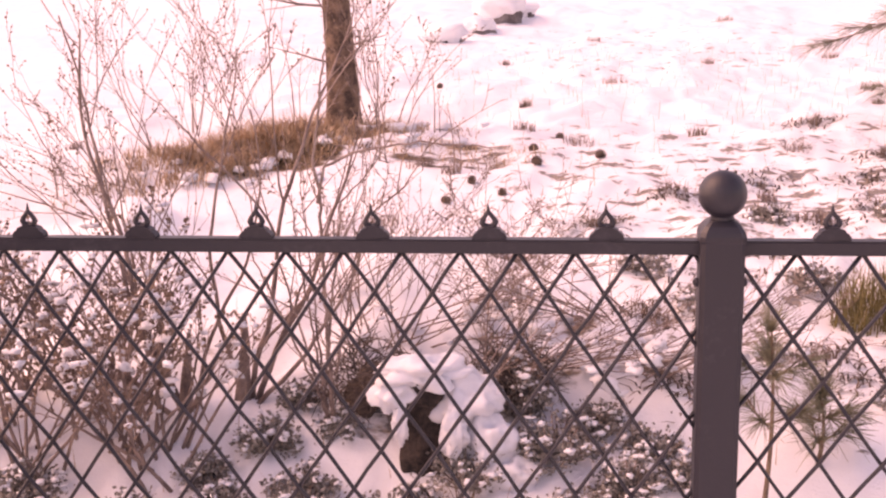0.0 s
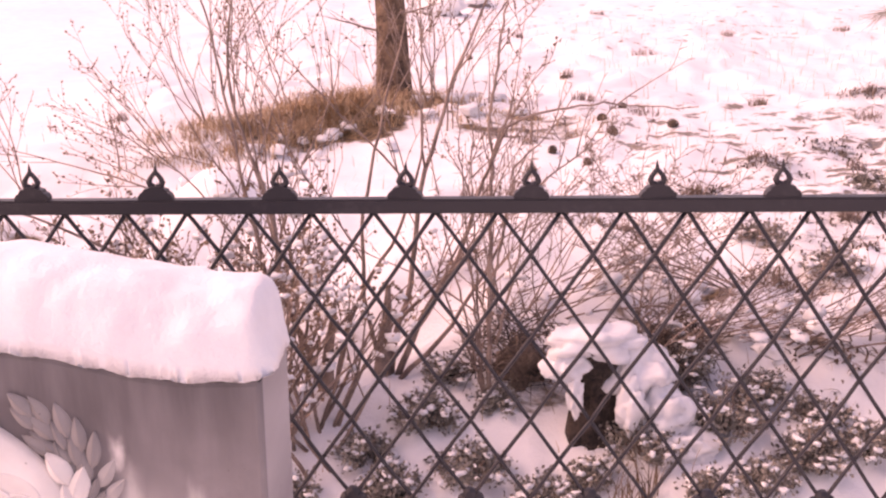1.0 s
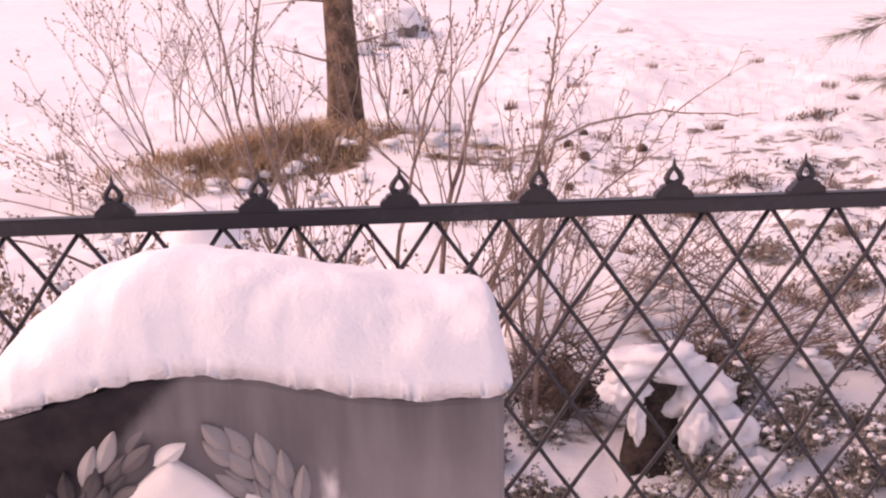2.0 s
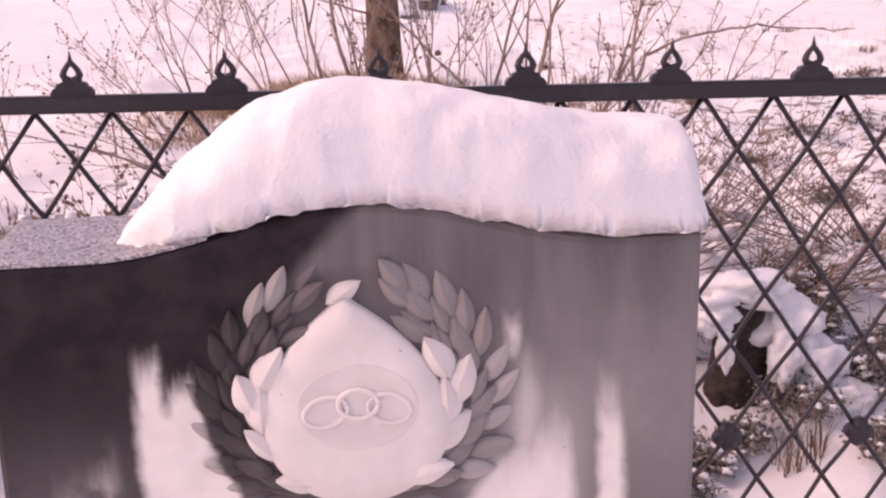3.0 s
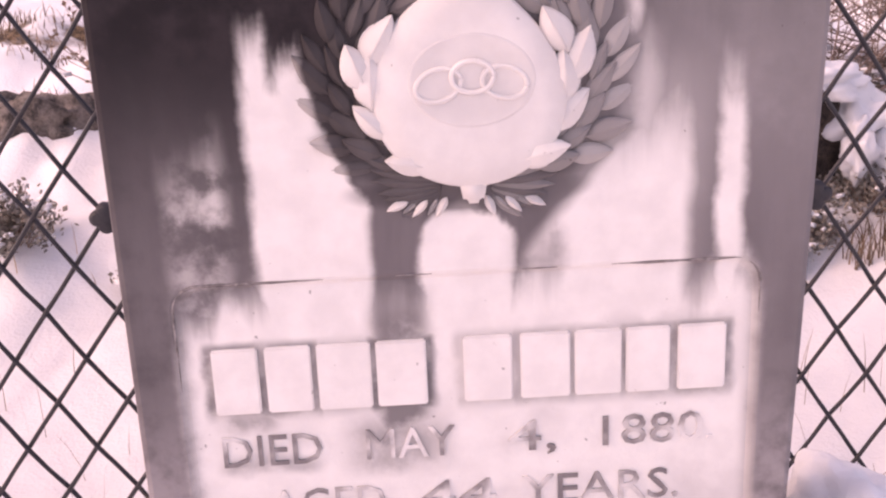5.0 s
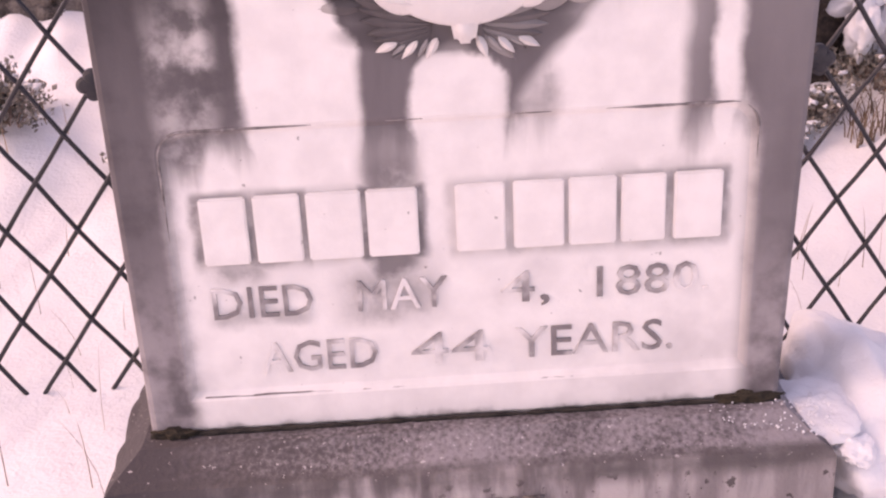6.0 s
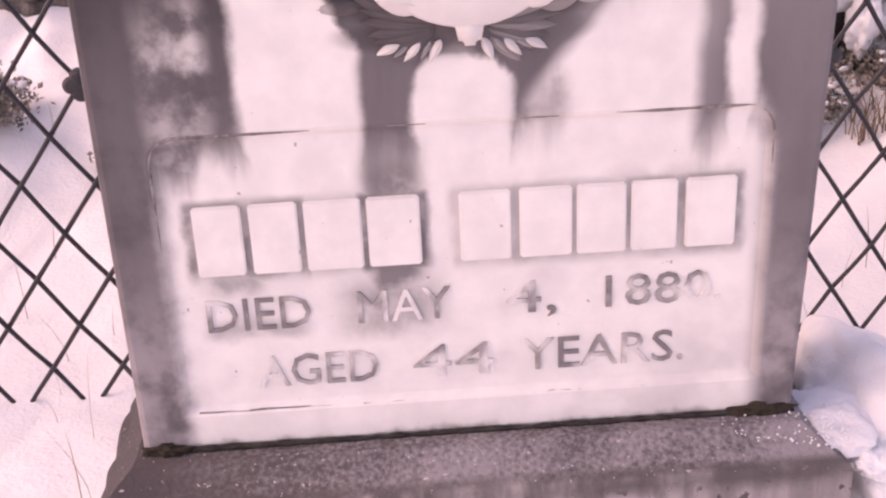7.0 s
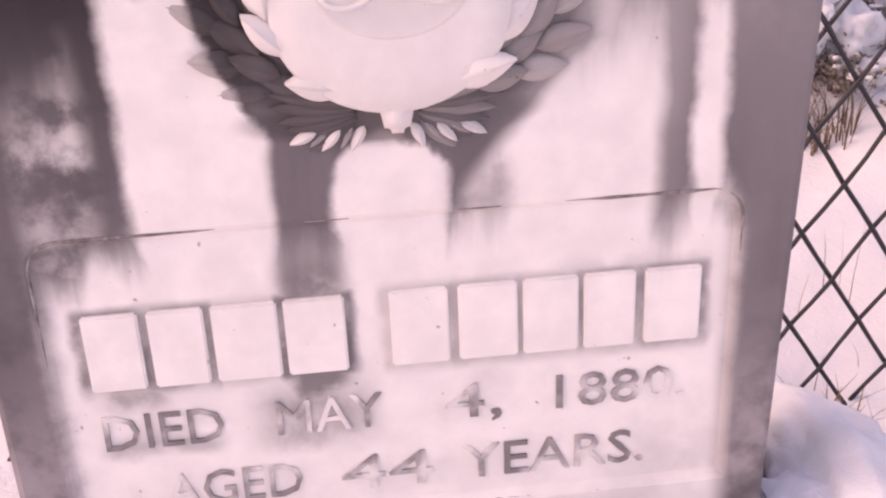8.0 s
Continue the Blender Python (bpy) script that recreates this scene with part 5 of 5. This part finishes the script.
grass_tuft(1.80, 1.80, 0.10, 420, 0.13, 1, DRY_GREEN)
grass_tuft(1.95, 1.72, 0.09, 300, 0.11, 2, DRY_GREEN)
TUFTS = ((0.80, 4.02), (0.83, 3.35), (1.04, 3.18), (1.49, 3.34), (1.81, 3.04), (1.64, 2.56), (2.35, 4.38), (0.49, 2.83), (0.61, 2.77), (1.24, 1.79), (1.5, 2.1), (1.75, 2.3), (2.0, 2.5), (2.1, 2.95), (1.35, 2.55), (1.1, 2.3), (0.85, 2.1), (1.62, 1.62), (2.0, 2.05), (2.2, 2.3), (1.95, 3.5), (2.4, 3.4), (1.2, 4.6), (1.7, 5.2), (2.4, 5.6), (0.6, 5.5), (1.1, 6.4), (2.0, 7.2), (-0.9, 3.1), (0.45, 2.3), (2.3, 4.0), (2.55, 4.5))
for i, (x, y) in enumerate(TUFTS):
    grass_tuft(x, y, 0.03 + 0.03 * ((i * 7) % 5) / 4, 60, 0.045, 500 + i, BARK if i % 3 else BARK_PALE)
rnd = random.Random(410)
lone = [set_on(rnd.uniform(-1.2, 3.0), rnd.uniform(1.0, 6.0), 0.003) for _ in range(1500)]
tagged(part("grass_stalks", from_lists("grass_stalks", *blades(lone, rnd, 0.02, 0.075, 0.7, 0.0010), DRY, flat=True)), "thin dry grass stalks standing in the snow", "grass", kind="stuff")
near = [set_on(rnd.uniform(-0.75, -0.36), rnd.uniform(0.25, 0.85), 0.003) for _ in range(26)] + [set_on(rnd.uniform(0.5, 0.9), rnd.uniform(0.3, 0.85), 0.003) for _ in range(34)]
tagged(part("thin_stalks", from_lists("thin_stalks", *blades(near, rnd, 0.05, 0.13, 0.5, 0.0007), BARK_PALE, flat=True)), "thin dry stalks by the fence foot", "grass", kind="stuff")

for i, (x, y, r, n) in enumerate(((-0.80, 1.60, 0.07, 60), (-0.88, 1.92, 0.13, 110), (-1.02, 1.98, 0.10, 80))):
    grass_tuft(x, y, r, n, 0.045, 560 + i, BARK if i < 1 else BARK_PALE)
for i, (x, y, r) in enumerate(((-0.79, 1.50, 0.085), (-0.95, 1.55, 0.10), (-0.70, 1.56, 0.05))):
    bm = blob(r, i * 2.7 + 1, (1.25, 0.7, 0.75), 0.55, 4, 1.7)
    for v in bm.verts:
        v.co += v.co.normalized() * (0.006 * noise.noise(v.co * 40) + 0.003 * noise.noise(v.co * 110))
    ob = tagged(part("mossy_rock", bm, MOSSY_ROCK), "dark mottled rock bedded in the snowy bank", "rock", "rocks in the bank")
    ob.location = set_on(x, y, r * 0.12)
grass_tuft(0.585, 0.475, 0.045, 46, 0.09, 570, BARK_PALE)
grass_tuft(0.80, 1.05, 0.05, 60, 0.11, 571, BARK_PALE)
# small thawed hollows with dark litter along the slope
rnd = random.Random(420)
litter = []
for x, y in TUFTS[9:22] + ((1.3, 1.45), (1.7, 1.5), (1.9, 1.65), (1.45, 1.95), (2.1, 1.9), (1.65, 2.75), (2.0, 2.75)):
    for _ in range(90):
        litter.append(set_on(x + rnd.gauss(0, 0.07), y + rnd.gauss(0, 0.035), 0.002))
tagged(part("leaf_litter", from_lists("leaf_litter", *blades(litter, rnd, 0.02, 0.05, 2.2, 0.003, 0.7), WOOD, flat=True)), "dark leaf litter in thawed hollows", "litter", kind="stuff")

# ---- cones ----


def cone(x, y, r, seed):
    g = random.Random(seed)
    vs, fs = [], []
    for i in range(46):
        k = (i + 0.5) / 46
        a, h = i * 2.39996, (k - 0.5) * 2
        rr = math.sqrt(max(1 - h * h, 0.02))
        n = Vector((rr * math.cos(a), rr * math.sin(a), h * 1.15))
        t = Vector((-math.sin(a), math.cos(a), 0))
        u = n.cross(t).normalized()
        q = len(vs)
        c = n * 0.78
        vs += [c * r * 0.6, (c + t * 0.20 - u * 0.05) * r, (n * 1.08 + u * 0.16) * r, (c - t * 0.20 - u * 0.05) * r, (n * 0.95 - u * 0.16) * r]
        fs += [(q, q + 1, q + 2), (q, q + 2, q + 3), (q + 1, q + 4, q + 2), (q + 4, q + 3, q + 2), (q, q + 4, q + 1), (q, q + 3, q + 4)]
    bm = bmesh.new()
    bm.from_mesh(from_lists("core", vs, fs))
    bmesh.ops.create_icosphere(bm, subdivisions=2, radius=r * 0.74)
    ob = part("pine_cone", bm, CONE)
    ob.matrix_world = Matrix.Translation(set_on(x, y, -r * 0.5)) @ pose(0, 0, 0, g.uniform(30, 110), g.uniform(-30, 30), g.uniform(0, 360))
    tagged(ob, "dark open pine cone lying on the snow", "pine cone", "pine cones under the tree")


for i, (x, y) in enumerate(((0.88, 3.05), (0.90, 2.85), (1.12, 2.96), (0.69, 2.67), (0.80, 2.58), (0.36, 4.45), (0.97, 3.24), (0.62, 2.52))):
    cone(x, y, 0.019 if i < 3 else 0.016, 600 + i)

# ---- rocks with snow ----
for i, (x, y, r) in enumerate(((0.12, 6.68, 0.12), (0.40, 7.72, 0.16), (0.30, 7.2, 0.10), (3.77, 11.08, 0.25), (0.55, 7.9, 0.10))):
    root = set_on(x, y, r * 0.15)
    ob = tagged(part("boulder", blob(r, i + 3, (1, 0.8, 0.8), 0.5, 3, 1.5), ROCK), "grey boulder half buried in snow", "rock", "boulders on the slope")
    ob.location = root
    cap = tagged(part("snow_lump", blob(r * 1.05, i + 9, (1.15, 0.95, 0.6), 0.4, 3, 1.8), SNOW), "snow lying on a boulder", "snow", "snow on the boulders")
    cap.location = root + Vector((0, -0.01, r * 0.62))

# ---- pine tree, saplings ----


def needles_fan(p, d, n, length, rnd, polys, spread=0.9):
    for _ in range(n):
        a = Vector((rnd.uniform(-1, 1), rnd.uniform(-1, 1), rnd.uniform(-1, 1)))
        t = (d + a * spread).normalized()
        k = length * rnd.uniform(0.7, 1.1)
        polys.append([(p, 0.0007), (p + t * k * 0.55 + Vector((0, 0, -0.004)), 0.0007), (p + t * k + Vector((0, 0, -0.012)), 0.0003)])


def build_tree():
    rnd = random.Random(700)
    root = set_on(0.10, 3.44, 0.03)
    ob = thing("pine_tree", Matrix.Translation(root), "slim young tree with brown bark and thin bare twigs", "tree")
    vs, fs, n, rows = [], [], 20, 40
    for j in range(rows):
        k = j / (rows - 1)
        z = k * 3.6
        r = 0.060 * (1 - 0.45 * k) + 0.030 * math.exp(-z / 0.12)
        c = Vector((-0.055 * z + 0.02 * math.sin(z * 1.5), 0.02 * math.sin(z), z))
        for i in range(n):
            a = 2 * math.pi * i / n
            q = r * (1 + 0.10 * noise.noise(Vector((math.cos(a) * 4, math.sin(a) * 4, z * 5))) + 0.05 * noise.noise(Vector((math.cos(a) * 9, math.sin(a) * 9, z * 22))))
            vs.append(c + Vector((q * math.cos(a), q * math.sin(a), 0)))
    fs = [(j * n + i, j * n + (i + 1) % n, (j + 1) * n + (i + 1) % n, (j + 1) * n + i) for j in range(rows - 1) for i in range(n)]
    fs.append(tuple((rows - 1) * n + i for i in range(n)))
    part("trunk", from_lists("trunk", vs, fs, TREE_BARK), None, ob)
    polys, buds = [], []
    for z, way, length in ((0.52, (-1, -0.3, 0.25), 0.45), (0.56, (-1, 0.1, 0.1), 0.55), (0.36, (1, -0.4, 0.4), 0.25), (0.30, (-1, -0.2, 0.5), 0.25), (0.75, (1, 0.2, 0.2), 0.6), (0.9, (-1, 0.3, 0.1), 0.8), (1.2, (1, -0.3, 0.1), 0.9), (1.4, (-0.9, -0.2, 0.1), 0.9), (1.8, (0.8, 0.4, 0.2), 0.9), (2.2, (-0.7, 0.2, 0.3), 0.8), (2.6, (0.6, -0.4, 0.4), 0.7)):
        grow(Vector((-0.055 * z, 0, z)), Vector(way), length, 0.006, 1, rnd, polys, buds, -0.05, 35, 2.5, 0.16)
    tagged(part("twigs", from_lists("twigs", *tube_lists(polys, 5), BARK), None, ob), kind="stuff")
    needles = []
    for p, d in buds:
        if p.z > 1.5:
            needles_fan(p, d, 10, 0.09, rnd, needles)
    tagged(part("needles", from_lists("needles", *tube_lists(needles, 3), NEEDLE), None, ob), kind="stuff")


def sapling(x, y, h, seed, whorls):
    rnd = random.Random(seed)
    root = set_on(x, y, 0.01)
    ob = thing("pine_sapling", Matrix.Translation(root), "young pine sapling with long pale needles beside the fence post", "sapling")
    stem = [(Vector((0.01 * math.sin(k * 3), 0, h * k)), 0.0060 * (1 - 0.6 * k)) for k in (i / 10 for i in range(11))]
    polys = []
    part("stem", from_lists("stem", *tube_lists([stem], 7), BARK_PALE), None, ob)
    twigs = []
    for z, length, n in whorls:
        for i in range(n):
            a = i * 6.28 / n + rnd.uniform(-0.4, 0.4)
            d = Vector((math.cos(a), math.sin(a), 0.55)).normalized()
            p = Vector((0, 0, z))
            twigs.append([(p, 0.0028), (p + d * length * 0.5, 0.0022), (p + d * length + Vector((0, 0, 0.015)), 0.0014)])
            for k in (0.55, 0.75, 0.9, 1.0):
                needles_fan(p + d * length * k, d, 16, 0.075, rnd, polys, 0.75)
    needles_fan(Vector((0, 0, h)), Vector((0, 0, 1)), 60, 0.09, rnd, polys, 0.6)
    for k in range(6):
        needles_fan(Vector((0, 0, h * (0.8 + 0.03 * k))), Vector((0, 0, 0.8)), 14, 0.08, rnd, polys, 0.9)
    tagged(part("twigs", from_lists("twigs", *tube_lists(twigs, 5), BARK_PALE), None, ob), kind="stuff")
    tagged(part("needles", from_lists("needles", *tube_lists(polys, 3), NEEDLE), None, ob), kind="stuff")


def overhang_branch():
    """Needled bough reaching in from a tree beside the slope."""
    rnd = random.Random(730)
    polys, needles = [], []
    root = set_on(3.6, 3.3, 0.03)
    ob = thing("pine_bough_tree", Matrix.Translation(root), "dark green pine with long needled boughs beside the slope", "tree")
    trunk = [(Vector((0.02 * math.sin(z * 2), 0, z)), 0.07 - 0.012 * z) for z in (0.3 * i for i in range(13))]
    part("trunk", from_lists("trunk", *tube_lists([trunk], 12), TREE_BARK), None, ob)
    for z, tip in ((0.75, (-1.62, -0.25, 0.44)), (0.70, (-1.35, -0.45, 0.50)), (0.78, (-1.45, 0.35, 0.62)), (0.5, (-1.30, 0.2, 0.22)), (1.1, (-1.2, 0.1, 1.0)), (1.4, (-1.0, -0.5, 1.4))):
        a, b = Vector((0, 0, z)), Vector(tip)
        n = 12
        pts = [a.lerp(b, k / n) + Vector((0, 0, 0.06 * math.sin(math.pi * k / n))) for k in range(n + 1)]
        polys.append([(p, 0.011 * (1 - 0.8 * k / n)) for k, p in enumerate(pts)])
        for k in range(5, n + 1):
            d = (b - a).normalized()
            for s in (-1, 1):
                side = (d + Vector((0, s * 0.8, rnd.uniform(-0.2, 0.2)))).normalized()
                e = pts[k] + side * 0.14
                polys.append([(pts[k], 0.003), (e, 0.0015)])
                for u in (0.5, 0.8, 1.0):
                    needles_fan(pts[k].lerp(e, u), side, 14, 0.09, rnd, needles, 0.5)
            needles_fan(pts[k], d, 18, 0.10, rnd, needles, 0.5)
    tagged(part("boughs", from_lists("boughs", *tube_lists(polys, 5), BARK), None, ob), kind="stuff")
    tagged(part("needles", from_lists("needles", *tube_lists(needles, 3), NEEDLE), None, ob), kind="stuff")


build_tree()
sapling(1.45, 1.15, 0.40, 710, ((0.20, 0.07, 3), (0.30, 0.07, 4)))
sapling(1.57, 1.23, 0.16, 711, ((0.06, 0.06, 3), (0.11, 0.06, 4)))
overhang_branch()
